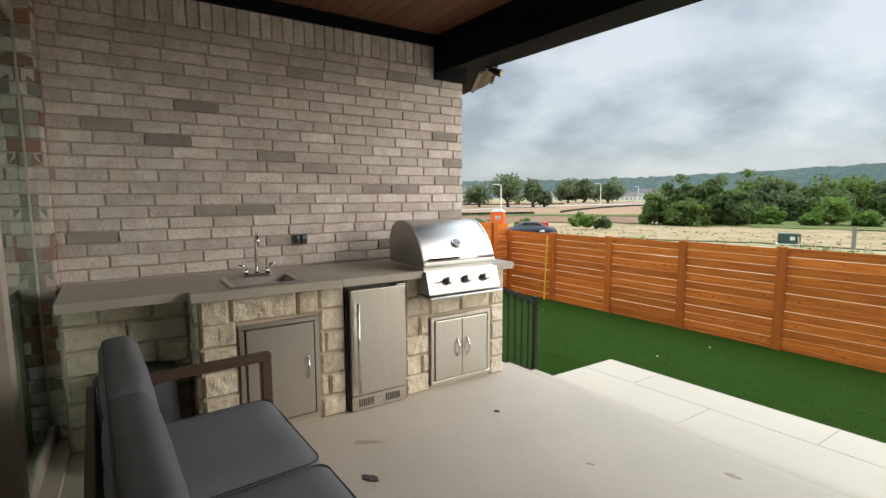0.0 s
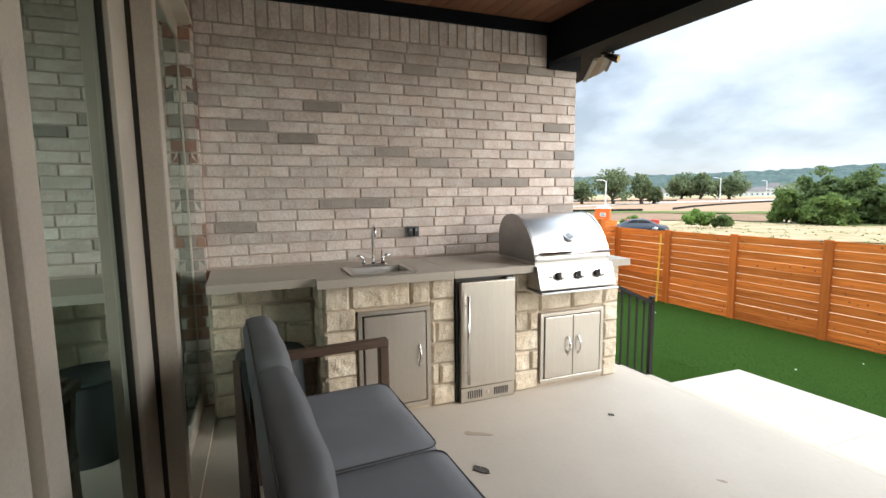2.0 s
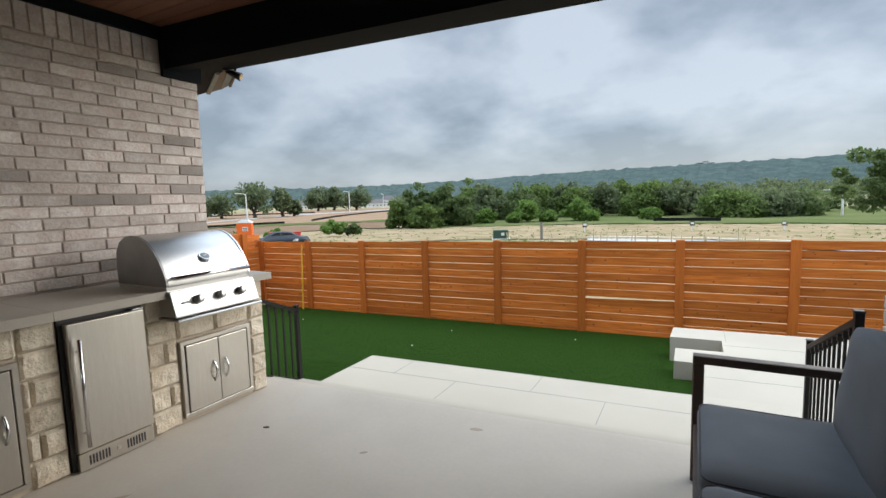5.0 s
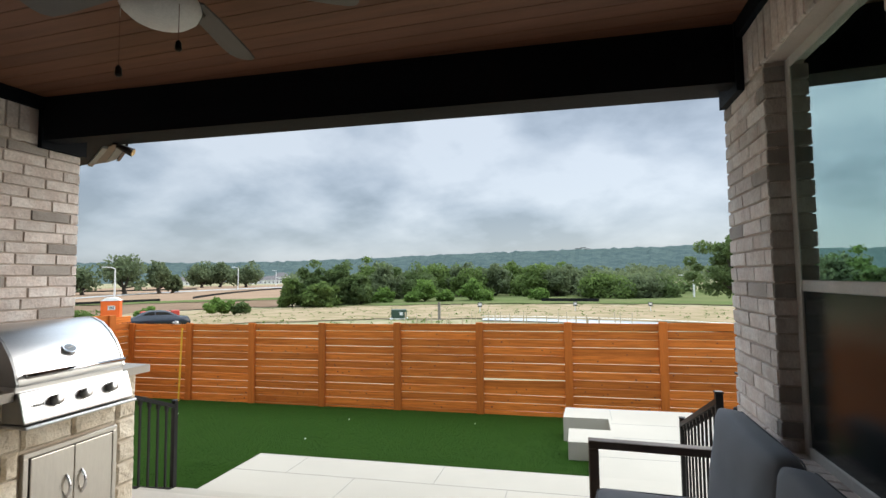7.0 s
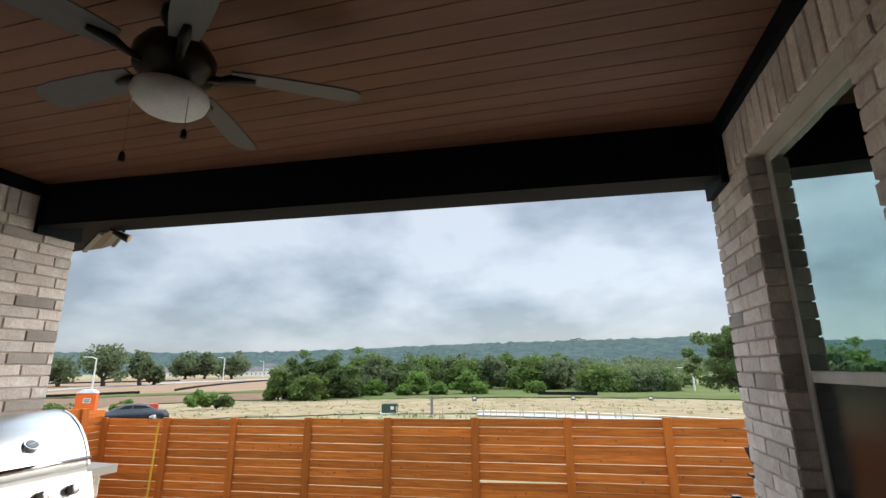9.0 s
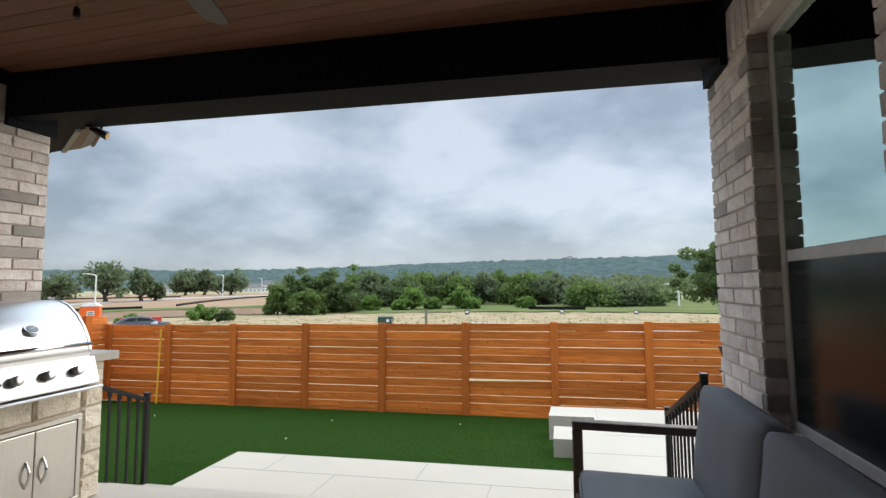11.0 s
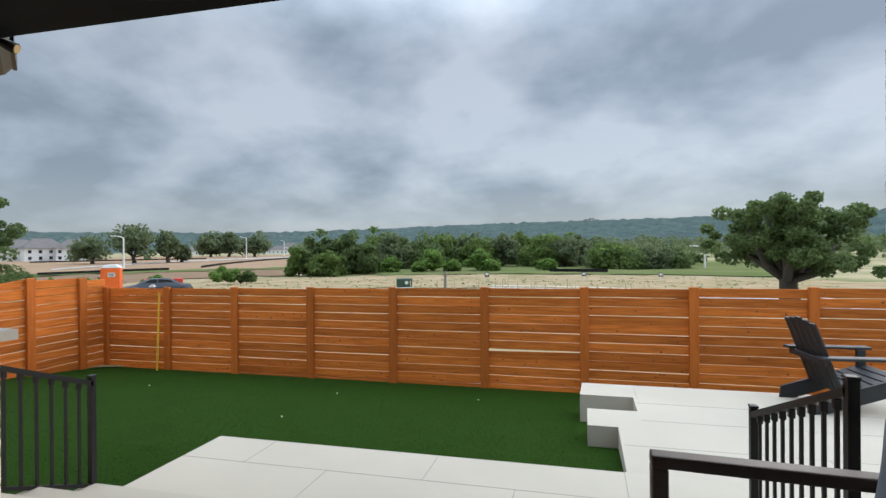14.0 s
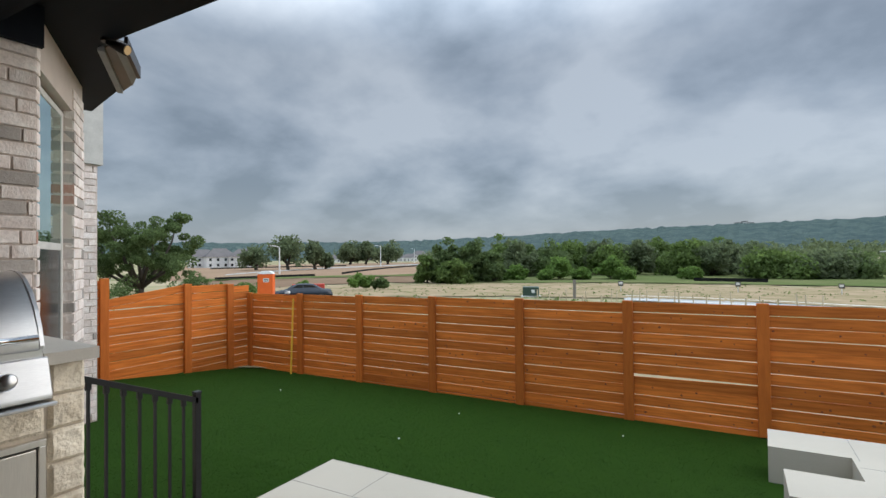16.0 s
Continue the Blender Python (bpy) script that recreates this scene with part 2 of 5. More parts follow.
bm = bmesh.new()
y = BACK - 0.6
k = 0
while y < 3.8:
    slab(bm, [(-0.05, y), (4.4, y + 0.03), (4.4, y + 0.132), (-0.05, y + 0.102)], CEILZ, CEILZ + 0.02)
    y += 0.107
slab(bm, [(-0.05, BACK - 0.7), (4.9, BACK - 0.7), (4.9, 3.9), (-0.05, 3.9)], CEILZ + 0.012, CEILZ + 0.05)
ceiling = tagged(part("ceiling", bm, CEIL), "stained brown tongue and groove board ceiling", "ceiling", kind="structure")

bm = bmesh.new()
skbox(bm, -0.28, 4.62, 3.32, 3.43, 2.44, CEILZ + 0.1)
beam = tagged(part("beam", bm, BEAM), "black painted porch beam", "beam", kind="structure")
bm = bmesh.new()
slab(bm, [(-0.28, 3.41), (5.2, 3.79), (5.2, 4.36), (-0.02, 4.0)], 2.60, 2.64)
soffit = tagged(part("soffit", bm, BEAM), "dark eave soffit in front of the beam", "soffit", kind="structure")
bm = bmesh.new()
box(bm, 0.0, 0.035, 3.31, 3.62, 2.39, CEILZ)
trim = tagged(part("trim", bm, BEAM), "black beam bearing board", "trim", kind="structure")
bm = bmesh.new()
box(bm, RIGHT - 0.035, RIGHT, 3.60, 3.90, 2.39, CEILZ)
tagged(part("trim", bm, BEAM), "black beam bearing board", "trim", kind="structure")
bm = bmesh.new()
box(bm, 0.0, 0.03, BACK, 3.305, CEILZ - 0.09, CEILZ)
tagged(part("trim", bm, BEAM), "black ceiling trim board", "trim", kind="structure")
bm = bmesh.new()
box(bm, RIGHT - 0.03, RIGHT, BACK - 0.5, 3.595, CEILZ - 0.085, CEILZ)
tagged(part("trim", bm, BEAM), "black ceiling trim board", "trim", kind="structure")
bm = bmesh.new()
box(bm, -0.3, 4.9, BACK - 0.6, BACK - 0.50, 2.45, CEILZ)
tagged(part("wall_header", bm, MORTAR), "wall above the sliding door", "wall", kind="structure")
bm = bmesh.new()
slab(bm, [(-1.0, BACK - 3.2), (5.6, BACK - 3.2), sk(5.6, 4.1), sk(-1.0, 4.1)], 2.90, 3.0)
tagged(part("roof", bm, BEAM), "dark porch roof", "roof", kind="structure")
bm = bmesh.new()
box(bm, -0.3, 4.9, BACK - 3.2, BACK - 3.1, -0.1, 2.9)
tagged(part("wall_room", bm, WALL_IN), "plain wall of the room behind the door", "wall", kind="structure")
bm = bmesh.new()
box(bm, -0.3, -0.2, BACK - 3.1, BACK - 0.3, -0.1, 2.9)
tagged(part("wall_room", bm, WALL_IN), "plain wall of the room behind the door", "wall", kind="structure")
bm = bmesh.new()
box(bm, 4.7, 4.8, BACK - 3.1, BACK - 0.6, -0.1, 2.9)
tagged(part("wall_room", bm, WALL_IN), "plain wall of the room behind the door", "wall", kind="structure")
bm = bmesh.new()
box(bm, -0.3, 4.9, BACK - 3.2, BACK - 0.5, -0.12, -0.01)
tagged(part("floor_room", bm, WALL_IN), "plain floor of the room behind the door", "floor", kind="structure")

# ---- the yard: steps, slab, lawn, fence, land ----
for k, (a, b, z) in enumerate(((3.70, 4.02, -0.14), (4.02, 4.36, -0.28))):
    bm = bmesh.new()
    skbox(bm, 0.13, 4.7, a, b, -0.6, z)
    tagged(part("step", bm, CONCRETE_NEW), "pale concrete step below the porch", "step", group="porch steps", kind="structure")


def land(x, y):
    """Height of the ground: a lawn that falls to the fence, then open land down to a plain and hills behind."""
    d = y - 0.07 * x
    if d < 5.4:
        return -0.50
    if d < 9.5:
        return -0.50 - 0.47 * (d - 5.4) / 4.1
    r = math.hypot(x - 3.5, y - 1.5)
    if r < 30:
        return -0.97 - 0.75 * min(1.0, (r - 8) / 22)
    if r < 75:
        return -1.72 - 2.0 * (r - 30) / 45
    return -3.72
LAWN = material("lawn_base", (0.018, 0.046, 0.005), (0.014, 0.038, 0.004), 0.95, scale=3, fine=140, bump=0.5, depth=0.01, spec=0.05)
SOIL = material("open_ground", (0.40, 0.33, 0.22), (0.17, 0.19, 0.085), 0.95, spec=0.0, scale=0.08, fine=3.0, bump=0.3, depth=0.05, mix=1.0)

bm = bmesh.new()
grid = [[bm.verts.new((*sk(-9.5 + 19.0 * u / 12, v), land(*sk(-9.5 + 19.0 * u / 12, v)))) for u in range(13)] for v in (-2.0, 2.0, 5.4, 6.4, 7.5, 8.5, 9.42)]
for r0, r1 in zip(grid, grid[1:]):
    for u in range(12):
        bm.faces.new((r0[u], r0[u + 1], r1[u + 1], r1[u]))
lawn = tagged(part("lawn", bm, LAWN), "green artificial turf lawn", "lawn", kind="structure")
bm = bmesh.new()
rings = [9.0, 14, 20, 30, 45, 60, 75, 110, 160, 250, 400, 700, 1200, 2200, 4500]
prev = None
for r in rings:
    ring = []
    for k in range(96):
        a = 2 * math.pi * k / 96
        x, y = 3.5 + r * math.cos(a), 1.5 + r * math.sin(a)
        z = land(x, max(y, 9.6 + 0.07 * x)) - (0.12 if r < 12 else 0)
        ring.append(bm.verts.new((x, y, z)))
    if prev:
        for k in range(96):
            bm.faces.new((prev[k], prev[(k + 1) % 96], ring[(k + 1) % 96], ring[k]))
    prev = ring
ground = tagged(part("ground", bm, SOIL), "open sandy ground with patches of grass", "ground", kind="structure")

# white slab and the two fingers of the raised path
bm = bmesh.new()
skbox(bm, 0.13, 7.5, 4.36, 5.56, -0.75, -0.42)
pavement = tagged(part("pavement", bm, CONCRETE_NEW), "new white concrete slab below the porch", "slab", kind="structure")
bm = bmesh.new()
slab(bm, [sk(3.64, 5.56), sk(7.5, 5.56), sk(7.5, 8.0), sk(3.30, 8.0), sk(3.28, 7.5), sk(3.86, 7.5), sk(3.86, 7.02), sk(3.36, 7.02), sk(3.36, 6.52), sk(3.64, 6.52)], -1.2, -0.424)
path_slab = tagged(part("pavement", bm, CONCRETE_NEW), "new white concrete path with two stub ends", "slab", kind="structure")

# cedar fence
FENCE_Y, PITCH = 9.32, 0.1385
POSTS = [-5.53, -4.14, -2.72, -1.23, 0.27, 1.80, 3.33, 4.86, 6.38, 7.9]


def fence_run(a, b, top_a, top_b, inner, count=11):
    """A run of fence between two plan points: boards between posts; inner is the side on which posts stand proud."""
    f = tagged(empty("fence"), "orange-stained cedar fence of horizontal boards", "fence", group="yard fence")
    d = Vector((b[0] - a[0], b[1] - a[1]))
    turn = math.atan2(d.y, d.x)
    f.matrix_basis = pose(a[0], a[1], 0, 0, 0, math.degrees(turn))
    return f, d.length


def board_mesh(length):
    bm = bmesh.new()
    box(bm, 0, length, 0.022, 0.038, 0.0, PITCH - 0.005, 0.003)
    return bm


for k, (xa, xb) in enumerate(zip(POSTS, POSTS[1:])):
    (ax, ay), (bx, by) = sk(xa, FENCE_Y), sk(xb, FENCE_Y)
    f, length = fence_run((ax, ay), (bx, by), 0, 0, 1)
    tip = 0.57 + 0.011 * (xa + 5.53)
    bm = bmesh.new()
    box(bm, -0.065, 0.065, -0.035, 0.02, tip - 1.60, tip + 0.01, 0.005)
    part("post", bm, CEDAR_POST, f)
    first = None
    for j in range(12):
        z = tip - PITCH * (j + 1)
        if first is None:
            first = part("board", board_mesh(length), CEDAR, f)
            first.location.z = z
            ob = first
        else:
            ob = new("board", first.data)
            ob.parent = f
            ob.location.z = z - random.uniform(0, 0.004)
        ob.rotation_euler.y = random.uniform(-0.0025, 0.0025)
        ob.scale.z = random.uniform(0.962, 1.0)
        if j == 7 and k == 5:
            ob.location.z -= 0.030
            ob.rotation_euler.y = -0.016
    knots = bmesh.new()
    for j in range(26):
        u, v, r = random.uniform(0.1, length - 0.1), tip - PITCH * random.randint(1, 11) + random.uniform(0.02, 0.11), random.uniform(0.006, 0.016)
        ring = [knots.verts.new((u + r * random.uniform(0.8, 1.5) * math.cos(t), 0.0185, v + r * math.sin(t))) for t in [q * 0.785 for q in range(8)]]
        knots.faces.new(ring)
    spots = tagged(part("knot_grain", knots, KNOT, f), kind="stuff")
q = [(6.256, 0.97), (7.617, 0.81), (8.48, 0.76)]
for (ya, ta), (yb, tb) in zip([(3.0, 0.98), (4.7, 0.98)] + q, [(4.7, 0.98)] + q + [(FENCE_Y - 0.39, 0.56)]):
    f, length = fence_run((-5.56, ya), (-5.56, yb), 0, 0, -1)
    bm = bmesh.new()
    box(bm, -0.065, 0.065, -0.06, 0.0, ta - 1.75, ta + 0.02, 0.005)
    part("post", bm, CEDAR_POST, f)
    first = None
    raked = ya == 6.256
    for j in range(9 if raked else 13):
        if first is None:
            bmb = bmesh.new()
            box(bmb, 0, length, 0.0, 0.018, 0.0, PITCH - 0.005, 0.003)
            first = part("board", bmb, CEDAR, f)
            ob = first
        else:
            ob = new("board", first.data)
            ob.parent = f
        ob.location.z = (0.49 if raked else ta) - 0.02 - PITCH * (j + 1)
        ob.scale.z = random.uniform(0.962, 1.0)
    if raked:
        for outline in (((0, 0.478), (length, 0.478), (length, 0.686), (0, 0.500)), ((0, 0.508), (length, 0.694), (length, 0.825), (0, 0.635))):
            bmb = slab(bmesh.new(), outline, 0.0, 0.018)
            for v in bmb.verts:
                v.co = Vector((v.co.x, v.co.z, v.co.y))
            part("board", bmb, CEDAR, f, "sloping cut board")

# ---- outdoor kitchen ----
STONES = random.Random(5)


def stone(parent, origin, along, out, length, height, proud):
    """A rock-faced block: a flat bed with an uneven front that bulges out."""
    bm = bmesh.new()
    nu, nv = max(5, int(length / 0.014)), 10
    seed = STONES.uniform(0, 90)
    rows = []
    for j in range(nv + 1):
        row = []
        for i in range(nu + 1):
            u, v = i / nu, j / nv
            edge = min(1.0, min(u * length, (1 - u) * length, v * height, (1 - v) * height) / 0.010)
            h = 0.45 + 1.1 * noise.noise(Vector((u * length * 9 + seed, v * height * 9, seed))) + 0.75 * noise.noise(Vector((u * length * 24, v * height * 24 + seed, 3)))
            wob = 0.003 * noise.noise(Vector((u * 7 + seed, v * 5, 9)))
            p = Vector(origin) + Vector(along) * (u * length + wob) + Vector((0, 0, v * height + wob)) + Vector(out) * (edge ** 0.3 * (0.55 + 0.45 * max(0.0, h)) * proud)
            row.append(bm.verts.new(p))
        rows.append(row)
    for a, b in zip(rows, rows[1:]):
        for i in range(nu):
            bm.faces.new((a[i], a[i + 1], b[i + 1], b[i]))
    return part("stone", bm, STONE, parent)


kitchen = tagged(empty("kitchen_island"), "outdoor kitchen base of rough cream limestone blocks", "kitchen island")
bm = bmesh.new()
box(bm, 0.001, 0.585, 1.40, 2.245, 0.0, 0.86)
box(bm, 0.001, 0.585, 2.685, 3.58, 0.0, 0.86)
box(bm, 0.001, 0.10, 2.245, 2.685, 0.0, 0.86)
box(bm, 0.001, 0.24, BACK + 0.003, 1.40, 0.0, 0.86)
part("base", bm, STONE_JOINT, kitchen, "tan mortar bed")
J = 0.007
ROW = 0.143


def front(y0, y1, z0, z1):
    stone(kitchen, (0.589, y0 + J / 2, z0 + J / 2), (0, 1, 0), (1, 0, 0), y1 - y0 - J, z1 - z0 - J, 0.024)


for r in range(6):
    z0, z1 = r * ROW, (r + 1) * ROW + (0.002 if r == 5 else 0)
    if r < 5:
        front(1.40, 1.595, z0, z1)
    else:
        front(1.40, 1.56, z0 - 0.02, z1)
        front(1.56, 1.94, z0 - 0.02, z1)
        front(1.94, 2.075, z0 - 0.02, z1)
    cut = (2.245, 2.13, 2.245, 2.11, 2.245, 2.245)[r]
    front(2.075, cut, z0, z1)
    if cut < 2.2:
        front(cut, 2.245, z0, z1)
    cut = (2.885, 2.82, 2.885, 2.80, 2.885, 2.885)[r]
    front(2.685, cut, z0, z1)
    if cut < 2.85:
        front(cut, 2.885, z0, z1)
    front(3.445, 3.585, z0, z1)
    cut = (0.585, 0.40, 0.585, 0.36, 0.585, 0.42)[r]
    for xa, xb in (((0.24, cut), (cut, 0.60)) if cut < 0.58 else ((0.24, 0.60),)):
        stone(kitchen, (xa + J / 2, 1.396, z0 + J / 2), (1, 0, 0), (0, -1, 0), xb - xa - J, z1 - z0 - J, 0.022)
    cuts = ([0.76, 1.06, 1.375], [0.76, 0.93, 1.20, 1.375])[r % 2]
    for ya, yb in zip(cuts, cuts[1:]):
        stone(kitchen, (0.244, ya + J / 2, z0 + J / 2), (0, 1, 0), (1, 0, 0), yb - ya - J, z1 - z0 - J, 0.028)
front(2.89, 3.16, 0.56, 0.72)
front(3.16, 3.44, 0.56, 0.72)

T0, T1, SEAM = 0.863, 0.912, 2.20
countertop = tagged(empty("countertop"), "smooth grey-beige stone countertop with an overhang", "countertop")
for piece in (([(0.002, BACK + 0.012), (0.60, BACK + 0.035), (0.60, 1.36), (0.70, 1.36), (0.70, 1.595), (0.002, 1.595)],
               [(0.002, 1.595), (0.325, 1.595), (0.325, 1.945), (0.002, 1.945)], [(0.615, 1.595), (0.70, 1.595), (0.70, 1.945), (0.615, 1.945)],
               [(0.002, 1.945), (0.70, 1.945), (0.70, SEAM), (0.002, SEAM)]),
              ([(0.002, SEAM + 0.003), (0.70, SEAM + 0.003), (0.70, 2.78), (0.20, 2.78), (0.20, 3.40), (0.70, 3.40), (0.70, 3.595), (0.002, 3.595)],)):
    bm = bmesh.new()
    for plan in piece:
        slab(bm, plan, T0, T1)
    bmesh.ops.remove_doubles(bm, verts=list(bm.verts), dist=0.0005)
    part("slab", bm, COUNTER, countertop)


def access_door(y0, y1, z0, z1, leaves, label):
    d = tagged(empty("access_door"), label, "cabinet door")
    bm = bmesh.new()
    w, x = 0.028, 0.586
    box(bm, x, x + 0.030, y0, y1, z1 - w, z1, 0.003)
    box(bm, x, x + 0.030, y0, y1, z0, z0 + w, 0.003)
    box(bm, x, x + 0.030, y0, y0 + w, z0 + w, z1 - w, 0.003)
    box(bm, x, x + 0.030, y1 - w, y1, z0 + w, z1 - w, 0.003)
    part("frame", bm, STEEL, d)
    bm = bmesh.new()
    box(bm, x, x + 0.012, y0 + w, y1 - w, z0 + w, z1 - w)
    part("gap", bm, DARK_STEEL, d, "dark gap round the door")
    ya, yb = y0 + w + 0.006, y1 - w - 0.006
    span = (yb - ya) / leaves
    for k in range(leaves):
        bm = bmesh.new()
        box(bm, x + 0.004, x + 0.034, ya + k * span + 0.002, ya + (k + 1) * span - 0.002, z0 + w + 0.006, z1 - w - 0.006, 0.004, 2)
        leaf = part("door", bm, STEEL, d, "brushed steel door")
        hy = ya + span * (k + 1) - 0.045 if k == 0 else ya + span * k + 0.045
        zc = (z0 + z1) / 2 - (0.0 if leaves == 2 else -0.01)
        bm = bmesh.new()
        rod(bm, [(x + 0.03 + 0.035 * math.sin(math.pi * i / 10), hy, zc - 0.07 + 0.14 * i / 10) for i in range(11)], 0.008)
        part("handle", bm, CHROME, leaf, "curved chrome handle", True)
    return d


access_door(1.600, 2.068, 0.035, 0.685, 1, "brushed steel access door with one curved handle")
access_door(2.892, 3.438, 0.032, 0.548, 2, "pair of brushed steel cabinet doors under the grill")

# refrigerator
fridge = tagged(empty("refrigerator"), "narrow stainless steel outdoor refrigerator with a bar handle", "refrigerator")
bm = bmesh.new()
box(bm, 0.12, 0.60, 2.25, 2.68, 0.004, 0.845)
part("body", bm, DARK_STEEL, fridge, "black cabinet")
bm = bmesh.new()
box(bm, 0.605, 0.650, 2.268, 2.668, 0.112, 0.822, 0.006, 2)
door = part("door", bm, STEEL, fridge, "brushed steel door")
bm = bmesh.new()
rod(bm, [(0.69, 2.302, 0.15), (0.69, 2.302, 0.74)], 0.010, 12)
for z in (0.22, 0.67):
    rod(bm, [(0.645, 2.302, z), (0.69, 2.302, z)], 0.007, 8)
part("handle", bm, CHROME, door, "long vertical bar handle", True)
bm = bmesh.new()
box(bm, 0.605, 0.640, 2.268, 2.668, 0.006, 0.105, 0.003)
kick = part("kick_plate", bm, STEEL, fridge)
for k in range(14):
    y = 2.315 + k * 0.016 + (0.085 if k > 6 else 0)
    bm = bmesh.new()
    box(bm, 0.6405, 0.643, y, y + 0.008, 0.03, 0.082)
    part("vent_slot", bm, DARK_STEEL, kick)
bm = bmesh.new()
rod(bm, [(0.64, 2.466, 0.056), (0.646, 2.466, 0.056)], 0.012, 14)
part("lock", bm, CHROME, kick)
bm = bmesh.new()
box(bm, 0.60, 0.652, 2.60, 2.665, 0.826, 0.838, 0.002)
part("hinge", bm, CHROME, fridge)

# grill
grill = tagged(empty("gas_grill"), "stainless steel built-in gas grill with closed hood", "grill")
G0, G1 = 2.782, 3.398
arc = [(0.20, 0.93), (0.19, 1.05), (0.205, 1.14), (0.245, 1.20), (0.31, 1.235), (0.38, 1.245), (0.45, 1.238), (0.52, 1.21), (0.59, 1.155), (0.645, 1.085), (0.685, 1.01), (0.705, 0.945), (0.70, 0.93)]
bm = bmesh.new()
ring0 = [bm.verts.new((x, G0 + 0.012, z)) for x, z in arc]
ring1 = [bm.verts.new((x, G1 - 0.012, z)) for x, z in arc]
for k in range(len(arc)):
    q1 = (k + 1) % len(arc)
    bm.faces.new((ring0[k], ring0[q1], ring1[q1], ring1[k]))
hood = part("hood", bm, STEEL_H, grill, "curved brushed steel hood", True)
for y0, y1 in ((G0, G0 + 0.014), (G1 - 0.014, G1)):
    bm = bmesh.new()
    lo = [bm.verts.new((x + (0.004 if x > 0.4 else -0.004), y0, z + 0.003)) for x, z in arc]
    hi = [bm.verts.new((x + (0.004 if x > 0.4 else -0.004), y1, z + 0.003)) for x, z in arc]
    bm.faces.new(lo)
    bm.faces.new(hi)
    for k in range(len(arc)):
        q1 = (k + 1) % len(arc)
        bm.faces.new((lo[k], lo[q1], hi[q1], hi[k]))
    part("end_cap", bm, material("hood_end", (0.36, 0.355, 0.35), None, 0.4, 0.8, bump=0.05) if y0 == G0 else STEEL_H, hood, "darker steel hood end")
bm = bmesh.new()
rod(bm, [(0.735, G0 + 0.03, 0.985), (0.735, G1 - 0.03, 0.985)], 0.013, 12)
for y in (G0 + 0.05, G1 - 0.05):
    rod(bm, [(0.69, y, 0.985), (0.735, y, 0.985)], 0.010, 8)
part("handle", bm, CHROME, hood, "long bar handle", True)
bm = bmesh.new()
d = Vector((0.58, 0, 0.81)).normalized()
c = Vector((0.648, 3.09, 1.085))
rod(bm, [c - d * 0.02, c + d * 0.012], 0.038, 24)
gauge = part("thermometer", bm, CHROME, hood, "round thermometer with chrome rim")
bm = bmesh.new()
rod(bm, [c + d * 0.0125, c + d * 0.0145], 0.030, 24)
part("dial", bm, material("dial_face", (0.32, 0.36, 0.40), None, 0.3, bump=0), gauge)
bm = bmesh.new()
rod(bm, [c + d * 0.0150 + Vector((0, -0.018, -0.004)), c + d * 0.0150 + Vector((0, 0.012, 0.004))], 0.003, 6)
part("needle", bm, material("needle_white", (0.8, 0.8, 0.8), None, 0.5, bump=0), gauge)
bm = bmesh.new()
box(bm, 0.20, 0.70, G0, G1, 0.895, 0.935, 0.004)
part("firebox", bm, STEEL_H, grill)
bm = bmesh.new()
plan = [(0.60, 0.905), (0.725, 0.905), (0.772, 0.76), (0.772, 0.745), (0.60, 0.745)]
a = [bm.verts.new((x, G0 + 0.004, z)) for x, z in plan]
b = [bm.verts.new((x, G1 + 0.008, z)) for x, z in plan]
bm.faces.new(a)
bm.faces.new(b)
for k in range(5):
    bm.faces.new((a[k], a[(k + 1) % 5], b[(k + 1) % 5], b[k]))
bmesh.ops.bevel(bm, geom=list(bm.edges), offset=0.004, segments=1, affect="EDGES")
panel = part("control_panel", bm, STEEL_H, grill, "sloping steel control panel")
bm = bmesh.new()
box(bm, 0.60, 0.800, G0 - 0.004, G1 + 0.014, 0.722, 0.738, 0.005)
part("drip_tray", bm, STEEL_H, grill)
nrm = Vector((0.145, 0, 0.047)).normalized()
for y in (2.945, 3.105, 3.265):
    c = Vector((0.748, y, 0.832))
    bm = bmesh.new()
    rod(bm, [c, c + nrm * 0.012], 0.032, 20)
    bezel = part("bezel", bm, CHROME, panel)
    bm = bmesh.new()
    rod(bm, [c + nrm * 0.012, c + nrm * 0.016, c + nrm * 0.042, c + nrm * 0.046], [0.026, 0.029, 0.027, 0.022], 20)
    part("knob", bm, material("knob_steel", (0.42, 0.41, 0.40), None, 0.28, 1.0, bump=0) if y < 2.95 else bpy.data.materials["knob_steel"], bezel, "dark steel knob", True)
bm = bmesh.new()
for k in range(5):
    box(bm, 0.7565, 0.7585, 2.835 + k * 0.011, 2.842 + k * 0.011, 0.825, 0.838)
part("plate", bm, DARK_STEEL, panel, "small dark maker's plate").rotation_euler = (0, 0, 0)

# sink with faucet
sink = tagged(empty("sink"), "small square stainless steel sink set into the countertop", "sink")
bm = bmesh.new()
X0, X1, Y0, Y1 = 0.300, 0.640, 1.565, 1.975
for xa, xb, ya, yb in ((X0, X0 + 0.03, Y0, Y1), (X1 - 0.03, X1, Y0, Y1), (X0 + 0.03, X1 - 0.03, Y0, Y0 + 0.03), (X0 + 0.03, X1 - 0.03, Y1 - 0.03, Y1)):
    box(bm, xa, xb, ya, yb, 0.9125, 0.921, 0.003)
part("rim", bm, STEEL_H, sink)
bm = bmesh.new()
xa, xb, ya, yb = X0 + 0.028, X1 - 0.028, Y0 + 0.028, Y1 - 0.028
